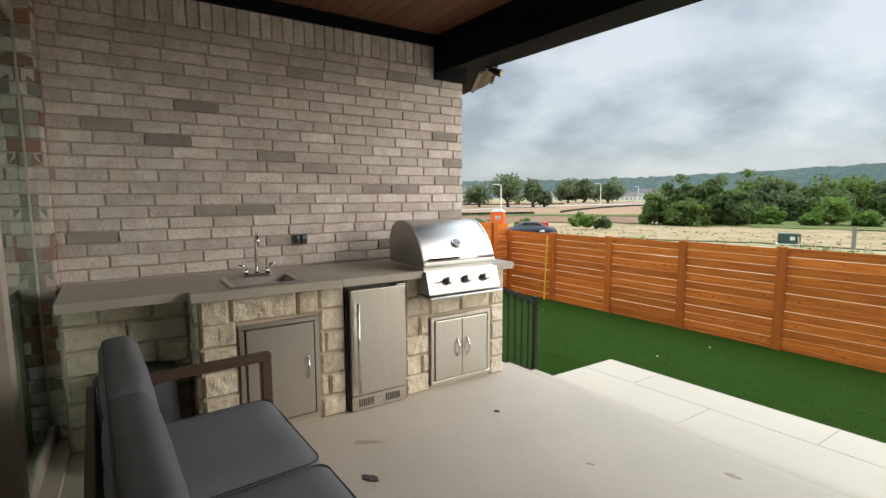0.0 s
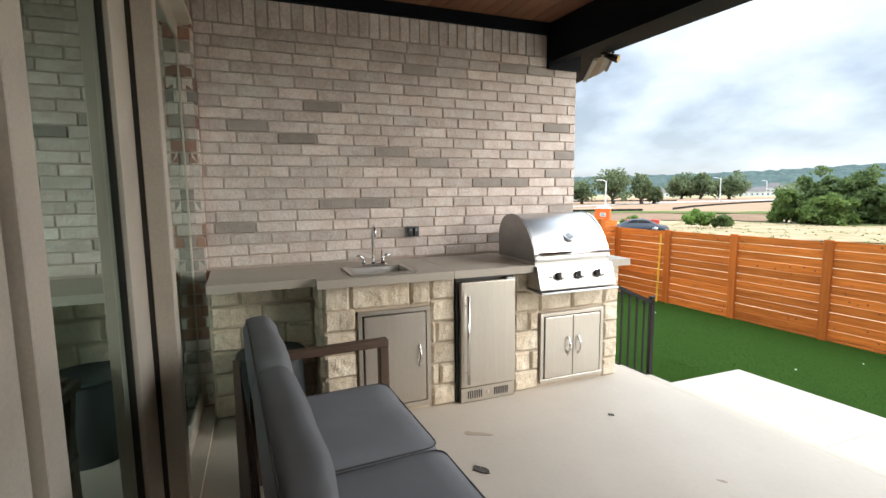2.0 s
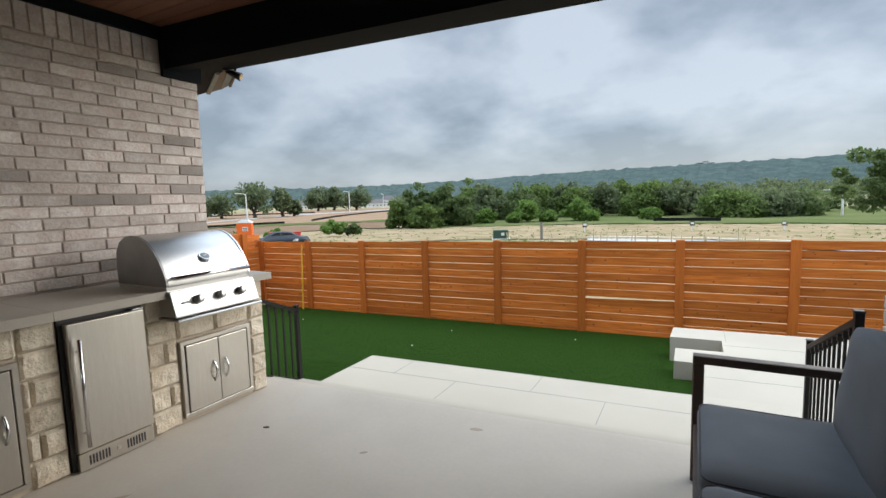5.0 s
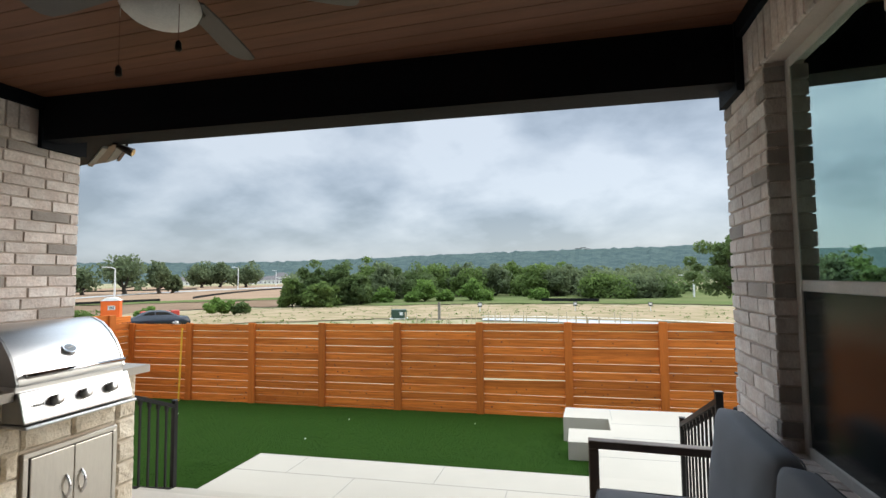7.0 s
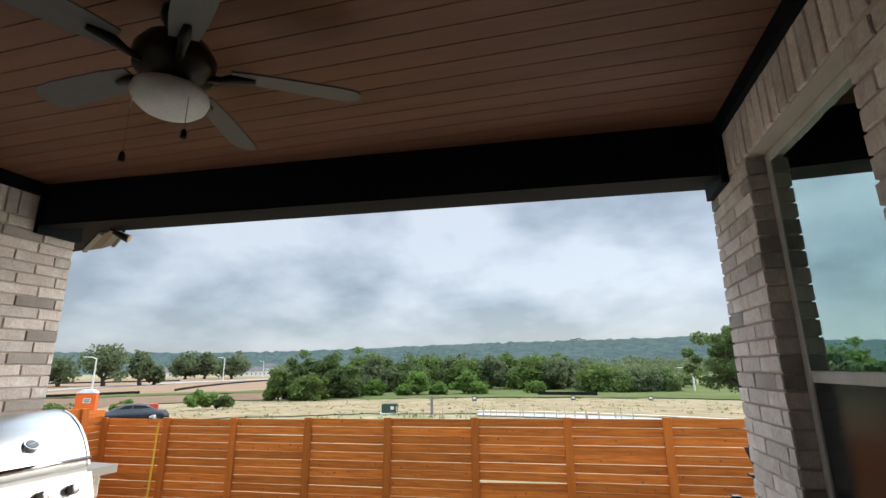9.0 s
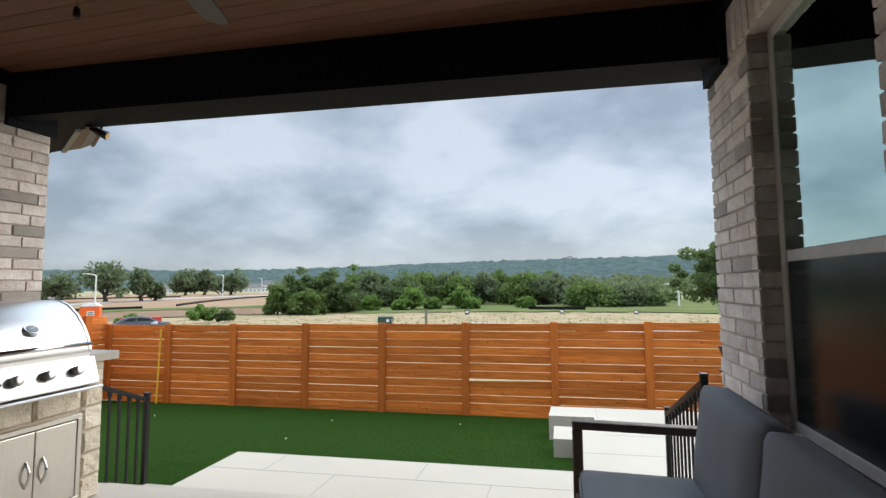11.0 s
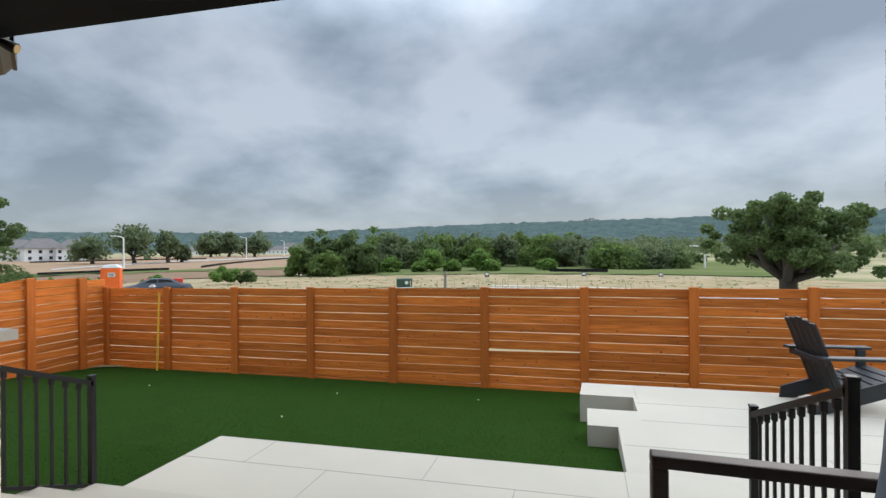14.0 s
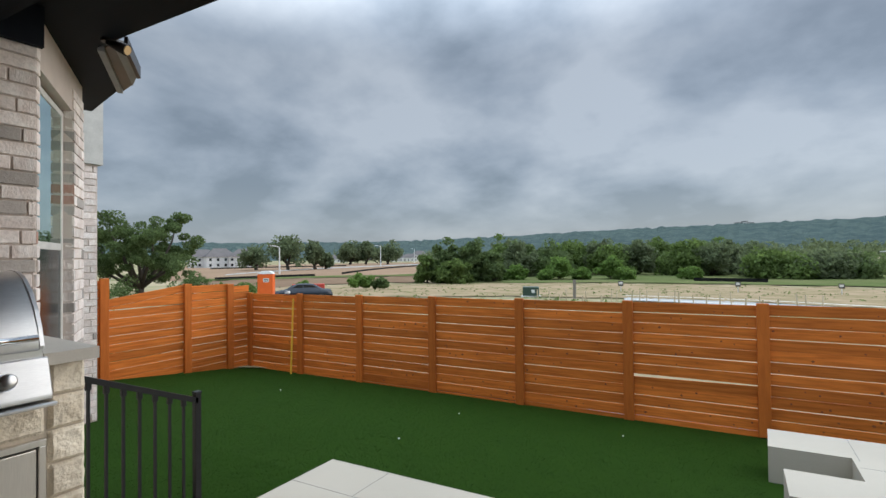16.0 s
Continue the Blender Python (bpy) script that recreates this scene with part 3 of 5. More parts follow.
top = [bm.verts.new(p) for p in ((xa, ya, 0.915), (xb, ya, 0.915), (xb, yb, 0.915), (xa, yb, 0.915))]
bot = [bm.verts.new(p) for p in ((xa + 0.02, ya + 0.02, 0.80), (xb - 0.02, ya + 0.02, 0.80), (xb - 0.02, yb - 0.02, 0.80), (xa + 0.02, yb - 0.02, 0.80))]
bm.faces.new(bot)
for k in range(4):
    bm.faces.new((top[k], top[(k + 1) % 4], bot[(k + 1) % 4], bot[k]))
part("basin", bm, STEEL_H, sink)
faucet = tagged(empty("faucet"), "chrome gooseneck faucet with two lever handles", "faucet")
fy, fx = 1.785, 0.26
bm = bmesh.new()
box(bm, fx - 0.03, fx + 0.03, fy - 0.085, fy + 0.085, 0.912, 0.932, 0.006, 2)
part("base", bm, CHROME, faucet)
bm = bmesh.new()
neck = [(fx, fy, 0.93), (fx, fy, 0.955), (fx, fy, 1.145)] + [(fx + 0.035 - 0.035 * math.cos(a), fy + 0.0, 1.145 + 0.035 * math.sin(a)) for a in (0.5, 1.0, 1.57, 2.1, 2.6, 3.14)] + [(fx + 0.07, fy, 1.115)]
rod(bm, neck, [0.016, 0.012] + [0.009] * (len(neck) - 2), 12)
part("spout", bm, CHROME, faucet, smooth=True)
for s in (-1, 1):
    bm = bmesh.new()
    rod(bm, [(fx, fy + s * 0.065, 0.93), (fx, fy + s * 0.065, 0.965)], [0.016, 0.011], 12)
    rod(bm, [(fx, fy + s * 0.065, 0.965), (fx + 0.01, fy + s * 0.085, 0.985), (fx + 0.015, fy + s * 0.115, 0.988)], [0.010, 0.009, 0.007], 8)
    part("lever", bm, CHROME, faucet, smooth=True)
outlet = tagged(empty("power_outlet"), "grey weatherproof double power outlet on the brick wall", "power outlet")
bm = bmesh.new()
box(bm, 0.0, 0.012, 2.095, 2.20, 1.075, 1.155, 0.003)
part("plate", bm, material("outlet_grey", (0.20, 0.21, 0.23), None, 0.4, 0.4, bump=0), outlet)
for y in (2.108, 2.152):
    bm = bmesh.new()
    box(bm, 0.012, 0.030, y, y + 0.036, 1.083, 1.148, 0.005)
    cover = part("cover", bm, DARK_STEEL, outlet)
    bm = bmesh.new()
    box(bm, 0.030, 0.033, y + 0.010, y + 0.026, 1.12, 1.14)
    part("window", bm, bpy.data.materials["dial_face"], cover)

# ---- sofas ----


def cushion(w, d, h, puff, seed):
    """A padded block, rounded and a little swollen; centre at the origin."""
    bm = bmesh.new()
    bmesh.ops.create_cube(bm, size=2.0)
    bmesh.ops.subdivide_edges(bm, edges=list(bm.edges), cuts=9, use_grid_fill=True)
    for v in bm.verts:
        x, y, z = v.co
        r = 0.045
        p = Vector((x * w / 2, y * d / 2, z * h / 2))
        inner = Vector((max(-w / 2 + r, min(w / 2 - r, p.x)), max(-d / 2 + r, min(d / 2 - r, p.y)), max(-h / 2 + r, min(h / 2 - r, p.z))))
        off = p - inner
        if off.length > 1e-6:
            p = inner + off.normalized() * r
        swell = (1 - x ** 4) * (1 - y ** 4)
        p.z += math.copysign(1, z) * puff * swell * (abs(z) ** 2)
        p += Vector((0, 0, 1)) * 0.006 * noise.noise(Vector((p.x * 7 + seed, p.y * 7, z + seed)))
        p += Vector((0, 1, 0)) * 0.004 * noise.noise(Vector((p.x * 9 + seed, p.z * 9, seed)))
        v.co = p
    return bm


def loop(w, d, z, r=0.045):
    pts = []
    for cx, cy, a0 in ((w / 2 - r, d / 2 - r, 0), (-w / 2 + r, d / 2 - r, 90), (-w / 2 + r, -d / 2 + r, 180), (w / 2 - r, -d / 2 + r, 270)):
        for k in range(5):
            a = radians(a0 + k * 22.5)
            pts.append((cx + r * math.cos(a), cy + r * math.sin(a), z))
    return pts + pts[:1]


def sofa(m, label):
    """A two-seat sofa: length along x, front towards +y, its base at z 0."""
    s = tagged(empty("sofa", m), label, "sofa", group="porch sofas")
    L, D = 1.57, 0.73
    for x in (0.0, L - 0.06):
        bm = bmesh.new()
        box(bm, x, x + 0.06, 0.04, D, 0.600, 0.640, 0.006, 2)
        part("armrest", bm, SOFA_FRAME, s)
        bm = bmesh.new()
        box(bm, x + 0.003, x + 0.057, D - 0.05, D, 0.0, 0.600, 0.005)
        part("leg", bm, SOFA_FRAME, s)
        bm = bmesh.new()
        slab(bm, [(x + 0.003, 0.04), (x + 0.057, 0.04), (x + 0.057, 0.10), (x + 0.003, 0.10)], 0.0, 0.60)
        part("leg", bm, SOFA_FRAME, s)
    bm = bmesh.new()
    box(bm, 0.06, L - 0.06, D - 0.06, D - 0.01, 0.24, 0.30, 0.004)
    box(bm, 0.06, L - 0.06, 0.06, 0.11, 0.24, 0.30, 0.004)
    for k in range(9):
        box(bm, 0.12 + k * 0.16, 0.18 + k * 0.16, 0.11, D - 0.06, 0.285, 0.299)
    part("seat_frame", bm, SOFA_FRAME, s)
    bm = bmesh.new()
    box(bm, 0.06, L - 0.06, 0.0, 0.03, 0.655, 0.70, 0.004)
    box(bm, 0.06, L - 0.06, 0.0, 0.03, 0.33, 0.38, 0.004)
    for k in range(8):
        box(bm, 0.10 + k * 0.186, 0.15 + k * 0.186, 0.004, 0.026, 0.38, 0.655)
    frame_back = part("back_frame", bm, SOFA_FRAME, s)
    frame_back.matrix_basis = pose(0, 0.05, -0.05, 6, 0, 0)
    w = (L - 0.13) / 2
    for k in range(2):
        cx = 0.065 + w * (k + 0.5)
        bm = cushion(w - 0.006, 0.60, 0.125, 0.014, k * 3.1)
        c = part("seat_cushion", bm, FABRIC, s, "grey fabric seat cushion", True)
        c.matrix_basis = pose(cx, 0.405, 0.368)
        bm = bmesh.new()
        rod(bm, loop(w - 0.022, 0.584, 0.047), 0.0032, 6)
        part("piping", bm, PIPING, c)
        bm = cushion(w - 0.010, 0.47, 0.125, 0.014, 11 + k * 2.7)
        c = part("back_cushion", bm, FABRIC, s, "grey fabric back cushion", True)
        c.matrix_basis = pose(cx, 0.118, 0.624, 97, 0, 0)
        bm = bmesh.new()
        rod(bm, loop(w - 0.026, 0.454, 0.046), 0.0032, 6)
        part("piping", bm, PIPING, c)
    return s


sofa(pose(1.045, 0.945, 0, 0, 0, 3.5), "grey cushioned sofa with brown frame before the sliding door")
sofa(pose(4.272, 2.06, 0, 0, 0, 90), "grey cushioned sofa with dark frame under the window")

# round side table behind the first sofa
table = tagged(empty("side_table", pose(0.45, 1.10, 0)), "dark round drum side table between sofa and kitchen", "side table")
bm = bmesh.new()
rod(bm, [(0, 0, 0.0), (0, 0, 0.02), (0, 0, 0.2), (0, 0, 0.42), (0, 0, 0.44)], [0.165, 0.17, 0.195, 0.185, 0.18], 32)
part("drum", bm, BASKET, table, smooth=True)
bm = bmesh.new()
rod(bm, [(0, 0, 0.44), (0, 0, 0.452), (0, 0, 0.462)], [0.195, 0.203, 0.195], 32)
part("tabletop", bm, BASKET, table)

# ---- ceiling fan ----
fan = tagged(empty("ceiling_fan", pose(2.19, 2.21, 0)), "bronze ceiling fan with five grey blades and white globe", "ceiling fan")
BRONZE = material("fan_bronze", (0.02, 0.016, 0.014), None, 0.35, 0.6, bump=0.03)
BLADE = material("fan_blade", (0.115, 0.11, 0.105), (0.09, 0.085, 0.08), 0.55, scale=4, bump=0.1, stretch=(1, 8, 1))
bm = bmesh.new()
rod(bm, [(0, 0, CEILZ), (0, 0, 2.71), (0, 0, 2.67), (0, 0, 2.665)], [0.068, 0.07, 0.045, 0.02], 24)
part("canopy", bm, BRONZE, fan, smooth=True)
bm = bmesh.new()
rod(bm, [(0, 0, 2.67), (0, 0, 2.60)], 0.013, 12)
part("downrod", bm, BRONZE, fan)
bm = bmesh.new()
rod(bm, [(0, 0, 2.62), (0, 0, 2.605), (0, 0, 2.56), (0, 0, 2.50), (0, 0, 2.47), (0, 0, 2.43)], [0.05, 0.11, 0.135, 0.13, 0.08, 0.065], 28)
part("motor_housing", bm, BRONZE, fan, smooth=True)
bm = bmesh.new()
dome = [(0.0, 2.335), (0.05, 2.338), (0.09, 2.352), (0.115, 2.374), (0.125, 2.40), (0.12, 2.42), (0.07, 2.43)]
rod(bm, [(0, 0, z) for r, z in dome], [max(r, 0.004) for r, z in dome], 32)
part("globe", bm, material("frosted_globe", (0.72, 0.71, 0.68), None, 0.5, bump=0), fan, "white frosted glass globe", True)
for k in range(5):
    a = 72 * k + 33
    bm = bmesh.new()
    outline = [(0.19, -0.045), (0.30, -0.058), (0.55, -0.066), (0.625, -0.060), (0.655, -0.035), (0.66, 0.0), (0.655, 0.035), (0.625, 0.060), (0.55, 0.066), (0.30, 0.058), (0.19, 0.045)]
    slab(bm, outline, 2.520, 2.527)
    blade = part("blade", bm, BLADE, fan)
    blade.matrix_basis = pose(0, 0, 0, 0, 0, a) @ pose(0, 0, 2.523, 11, 0, 0) @ pose(0, 0, -2.523)
    bm = bmesh.new()
    rod(bm, [(0.10, 0, 2.50), (0.15, 0.0, 2.498), (0.20, 0.0, 2.515), (0.27, 0, 2.517)], [0.016, 0.013, 0.02, 0.012], 8)
    iron = part("blade_iron", bm, BRONZE, fan, smooth=True)
    iron.matrix_basis = pose(0, 0, 0, 0, 0, a)
for dx, dy, zb in ((0.105, -0.027, 2.25), (-0.07, -0.085, 2.165)):
    bm = bmesh.new()
    rod(bm, [(dx, dy, 2.45), (dx, dy, zb)], 0.0016, 5)
    chain = part("pull_chain", bm, CHROME, fan)
    bm = bmesh.new()
    rod(bm, [(dx, dy, zb), (dx, dy, zb - 0.008), (dx, dy, zb - 0.03), (dx, dy, zb - 0.036)], [0.004, 0.009, 0.011, 0.006], 10)
    part("fob", bm, BRONZE, chain)

# ---- step rails ----


def rail(x, y0, z0, y1, z1, foot, bars, label):
    r = tagged(empty("handrail"), label, "handrail", group="step rails")
    for y, z, low in ((y0, z0, foot[0]), (y1, z1, foot[1])):
        if low is None:
            continue
        bm = bmesh.new()
        box(bm, x - 0.019, x + 0.019, y - 0.019, y + 0.019, low, z, 0.002)
        p = part("post", bm, BLACK_METAL, r)
        bm = bmesh.new()
        box(bm, x - 0.023, x + 0.023, y - 0.023, y + 0.023, z, z + 0.012, 0.004)
        part("cap", bm, BLACK_METAL, p)
    slope = (z1 - z0) / (y1 - y0)
    for name, off, hw, hh in (("top_rail", -0.045, 0.019, 0.017), ("bottom_rail", -0.735, 0.013, 0.013)):
        bm = bmesh.new()
        vs = [bm.verts.new((x + sx * hw, yy, zz + off + sz * hh)) for yy, zz in ((y0, z0), (y1, z1)) for sx, sz in ((-1, -1), (1, -1), (1, 1), (-1, 1))]
        for f in ((0, 1, 2, 3), (4, 5, 6, 7), (0, 1, 5, 4), (1, 2, 6, 5), (2, 3, 7, 6), (3, 0, 4, 7)):
            bm.faces.new([vs[k] for k in f])
        part(name, bm, BLACK_METAL, r)
    for k in range(bars):
        y = y0 + (y1 - y0) * (k + 1) / (bars + 1)
        z = z0 + slope * (y - y0)
        bm = bmesh.new()
        box(bm, x - 0.007, x + 0.007, y - 0.007, y + 0.007, z - 0.735, z - 0.05)
        bar = part("baluster", bm, BLACK_METAL, r)
        bm = bmesh.new()
        box(bm, x - 0.013, x + 0.013, y - 0.013, y + 0.013, z - 0.10, z - 0.055, 0.003)
        part("shoe", bm, BLACK_METAL, bar)
    return r


rail(0.15, 3.602, 0.775, 4.365, 0.44, (None, -0.42), 8, "black metal step handrail beside the kitchen")
rail(4.255, 4.005, 0.815, 5.045, 0.38, (-0.14, -0.42), 9, "black metal step handrail beside the brick pier")

# ---- sliding door and windows ----
LOWE = bpy.data.materials.new("coated_glass")
LOWE.use_nodes = True
ln, ll = LOWE.node_tree.nodes, LOWE.node_tree.links
lb = ln["Principled BSDF"]
lb.inputs["Base Color"].default_value, lb.inputs["Metallic"].default_value, lb.inputs["Roughness"].default_value = (0.72, 0.93, 0.88, 1), 1.0, 0.01
clear, blend = ln.new("ShaderNodeBsdfGlass"), ln.new("ShaderNodeMixShader")
clear.inputs["Color"].default_value, clear.inputs["IOR"].default_value = (0.55, 0.66, 0.62, 1), 1.45
blend.inputs[0].default_value = 0.72
ll.new(clear.outputs[0], blend.inputs[1])
ll.new(lb.outputs[0], blend.inputs[2])
ll.new(blend.outputs[0], ln["Material Output"].inputs[0])
SCREEN = material("insect_screen", (0.022, 0.029, 0.031), None, 0.14, 0.0, scale=40, fine=900, bump=0.05, spec=0.35)

sliding = tagged(empty("sliding_door"), "tall tan framed sliding glass door reflecting the porch", "door", kind="structure")
# fixed leaf beside the brick return, sliding leaf one track behind it: far stile, near stile, depth, pane depth
for a0, a1, b0, b1, y0, y1, yp in ((0.09, 0.10, 1.29, 1.37, 0.683, 0.752, 0.660), (1.36, 1.58, 2.235, 2.335, 0.600, 0.664, 0.632)):
    bm = bmesh.new()
    box(bm, a0, a1, y0 if a0 > 1 else 0.645, y1 if a0 > 1 else 0.672, 0.03, 2.42, 0.002)
    box(bm, b0, b1, y0, y1, 0.03, 2.42, 0.003)
    box(bm, a1, b0, yp - 0.02, yp + 0.018, 0.03, 0.13, 0.003)
    box(bm, a1, b0, yp - 0.02, yp + 0.018, 2.34, 2.42, 0.003)
    sash = part("sash", bm, FRAME_TAN, sliding, "tan door sash")
    bm = bmesh.new()
    box(bm, a1 - 0.002, b0 + 0.004, yp - 0.006, yp + 0.006, 0.128, 2.342)
    pane = part("pane", bm, LOWE, sash, "reflecting glass pane")
    pane.visible_shadow = False
    bm = bmesh.new()
    box(bm, 1.295 if a0 < 1 else a1, 1.365 if a0 < 1 else a1 + 0.01, 0.6645 if a0 < 1 else yp - 0.016, 0.6825 if a0 < 1 else yp + 0.016, 0.03, 2.42)
    part("seal", bm, TRACK, sash, "black weather seal")
bm = bmesh.new()
box(bm, 0.08, 4.3, 0.58, 0.755, 2.422, 2.45)
box(bm, 0.08, 4.3, 0.58, 0.755, 0.0, 0.028)
part("frame", bm, FRAME_TAN, sliding)
bm = bmesh.new()
box(bm, 2.345, 2.62, 0.585, 0.640, 0.03, 2.42, 0.003)
part("jamb", bm, FRAME_TAN, sliding, "tan stile of the pocketed leaf")


def window(m, width, height, label, f=0.040, rail_at=0.43):
    """A single-hung window: width along x, front towards -y."""
    w = tagged(empty("window", m), label, "window", kind="structure")
    bm = bmesh.new()
    box(bm, 0, f, 0, 0.06, 0, height, 0.003)
    box(bm, width - f, width, 0, 0.06, 0, height, 0.003)
    box(bm, f, width - f, 0, 0.06, 0, f, 0.003)
    box(bm, f, width - f, 0, 0.06, height - f, height, 0.003)
    part("frame", bm, WHITE_PVC, w, "pale window frame")
    bm = bmesh.new()
    box(bm, f, width - f, 0.004, 0.05, height * rail_at, height * rail_at + 0.050, 0.003)
    part("meeting_rail", bm, WHITE_PVC, w)
    bm = bmesh.new()
    box(bm, f, width - f, 0.004, 0.010, height * rail_at + 0.045, height - f)
    part("pane", bm, LOWE, w, "upper pane reflecting the sky").visible_shadow = False
    bm = bmesh.new()
    box(bm, f, width - f, 0.010, 0.014, f, height * rail_at)
    part("screen", bm, SCREEN, w, "dark insect screen over the lower pane")
    # Added sheet that shuts out the sky behind the glass, instead of a room.
    bm = bmesh.new()
    box(bm, 0.002, width - 0.002, 0.12, 0.16, 0.002, height - 0.002)
    part("blind", bm, WALL_IN, w, "added plain sheet in place of the room behind the glass")
    return w


window(pose(RIGHT + 0.085, PIER, SILL + 0.012, 0, 0, -90), PIER - WIN_NEAR, LINTEL - SILL - 0.014, "tall single-hung window in the brick wall", 0.045, 0.405)

# ---- black deck chair on the path slab ----
chair = tagged(empty("adirondack_chair", pose(5.55, 7.66, -0.424, 0, 0, 8)), "black slatted adirondack chair on the white slab", "chair")
CHAIR = material("chair_black", (0.012, 0.014, 0.017), (0.02, 0.022, 0.026), 0.5, scale=8, bump=0.1)
for y in (0.0, 0.56):
    bm = bmesh.new()
    vs = []
    for yy in (y, y + 0.03):
        vs.append([bm.verts.new((x, yy, z)) for x, z in ((-0.02, 0.0), (0.12, 0.0), (0.86, 0.25), (0.86, 0.37), (0.74, 0.37), (0.0, 0.13))])
    bm.faces.new(vs[0])
    bm.faces.new(vs[1])
    for k in range(6):
        bm.faces.new((vs[0][k], vs[0][(k + 1) % 6], vs[1][(k + 1) % 6], vs[1][k]))
    part("side_rail", bm, CHAIR, chair)
    bm = bmesh.new()
    box(bm, 0.74, 0.83, y - 0.03, y, 0.0, 0.56, 0.004)
    part("front_leg", bm, CHAIR, chair)
    bm = bmesh.new()
    box(bm, 0.06, 0.90, y - 0.07 if y == 0 else y - 0.02, y + 0.05 if y == 0 else y + 0.10, 0.56, 0.588, 0.006)
    part("armrest", bm, CHAIR, chair)
for k in range(5):
    bm = bmesh.new()
    box(bm, -0.012, 0.012, -0.052, 0.052, 0.0, 0.80 - 0.02 * abs(k - 2), 0.004)
    slat = part("back_slat", bm, CHAIR, chair)
    slat.matrix_basis = pose(0.30, 0.075 + k * 0.111, 0.20, 0, -20, 0)
for k in range(6):
    bm = bmesh.new()
    box(bm, -0.042, 0.042, 0.0, 0.59, 0.0, 0.02, 0.004)
    slat = part("seat_slat", bm, CHAIR, chair)
    slat.matrix_basis = pose(0.34 + k * 0.092, 0, 0.215 + k * 0.031, 0, -18, 0)
bm = bmesh.new()
box(bm, 0.10, 0.13, -0.02, 0.61, 0.50, 0.56, 0.004)
part("back_rail", bm, CHAIR, chair)
# ---- open land beyond the fence ----
HERE = Vector((3.3, 2.0, 1.33))


def far(az, dist):
    """A place on the ground: degrees to the left of straight ahead, and metres away."""
    x, y = HERE.x - dist * math.sin(radians(az)), HERE.y + dist * math.cos(radians(az))
    return x, y, land(x, y)


LEAF = material("oak_leaf", (0.150, 0.215, 0.062), (0.100, 0.155, 0.044), 0.75, scale=0.5, fine=3, bump=0, vary=0.7, island=True, spec=0.25)
LEAF_DARK = material("dark_leaf", (0.135, 0.190, 0.070), (0.095, 0.140, 0.052), 0.75, scale=0.4, fine=3, bump=0, vary=0.7, island=True, spec=0.25)
LEAF_BRIGHT = material("bright_leaf", (0.17, 0.27, 0.065), (0.11, 0.19, 0.045), 0.75, scale=0.5, fine=3, bump=0, vary=0.6, island=True, spec=0.25)
# Leaf green for far trees, lightened and greyed to include distance haze.
LEAF_HAZED = material("hazed_leaf", (0.165, 0.205, 0.105), (0.12, 0.155, 0.080), 0.75, scale=0.5, fine=3, bump=0, vary=0.6, island=True, spec=0.25)
for lm in (LEAF, LEAF_DARK, LEAF_BRIGHT, LEAF_HAZED):
    nn, lk = lm.node_tree.nodes, lm.node_tree.links
    thin, both = nn.new("ShaderNodeBsdfTranslucent"), nn.new("ShaderNodeMixShader")
    lk.new(nn["Principled BSDF"].inputs["Base Color"].links[0].from_socket, thin.inputs["Color"])
    both.inputs[0].default_value = 0.55
    lk.new(nn["Principled BSDF"].outputs[0], both.inputs[1])
    lk.new(thin.outputs[0], both.inputs[2])
    lk.new(both.outputs[0], nn["Material Output"].inputs[0])
BARK = material("oak_bark", (0.075, 0.062, 0.05), (0.045, 0.038, 0.03), 0.95, scale=3, fine=14, bump=0.6, depth=0.03, stretch=(3, 3, 1))
TREES = np.random.RandomState(11)


def crown_mesh(name, clumps, per, leaf, mat):
    """Leaves in clumps: clumps is a list of centres and radii; every leaf is one small bent blade."""
    cs = np.repeat(np.array([c[:3] for c in clumps]), per, axis=0)
    rs = np.repeat(np.array([c[3] for c in clumps]), per)
    n = len(cs)
    d = TREES.normal(size=(n, 3))
    d /= np.linalg.norm(d, axis=1)[:, None]
    p = cs + d * (rs * TREES.uniform(0.35, 1.0, n) ** 0.6)[:, None] * np.array([1, 1, 0.72])
    u = TREES.normal(size=(n, 3))
    u /= np.linalg.norm(u, axis=1)[:, None]
    v = np.cross(u, TREES.normal(size=(n, 3)))
    v /= np.linalg.norm(v, axis=1)[:, None]
    s = (leaf * TREES.uniform(0.6, 1.35, n))[:, None]
    quad = np.stack([p - u * s, p - v * s * 0.55, p + u * s, p + v * s * 0.55], axis=1).reshape(-1, 3)
    me = bpy.data.meshes.new(name)
    me.from_pydata(quad.tolist(), [], np.arange(n * 4).reshape(-1, 4).tolist())
    me.materials.append(mat)
    return me


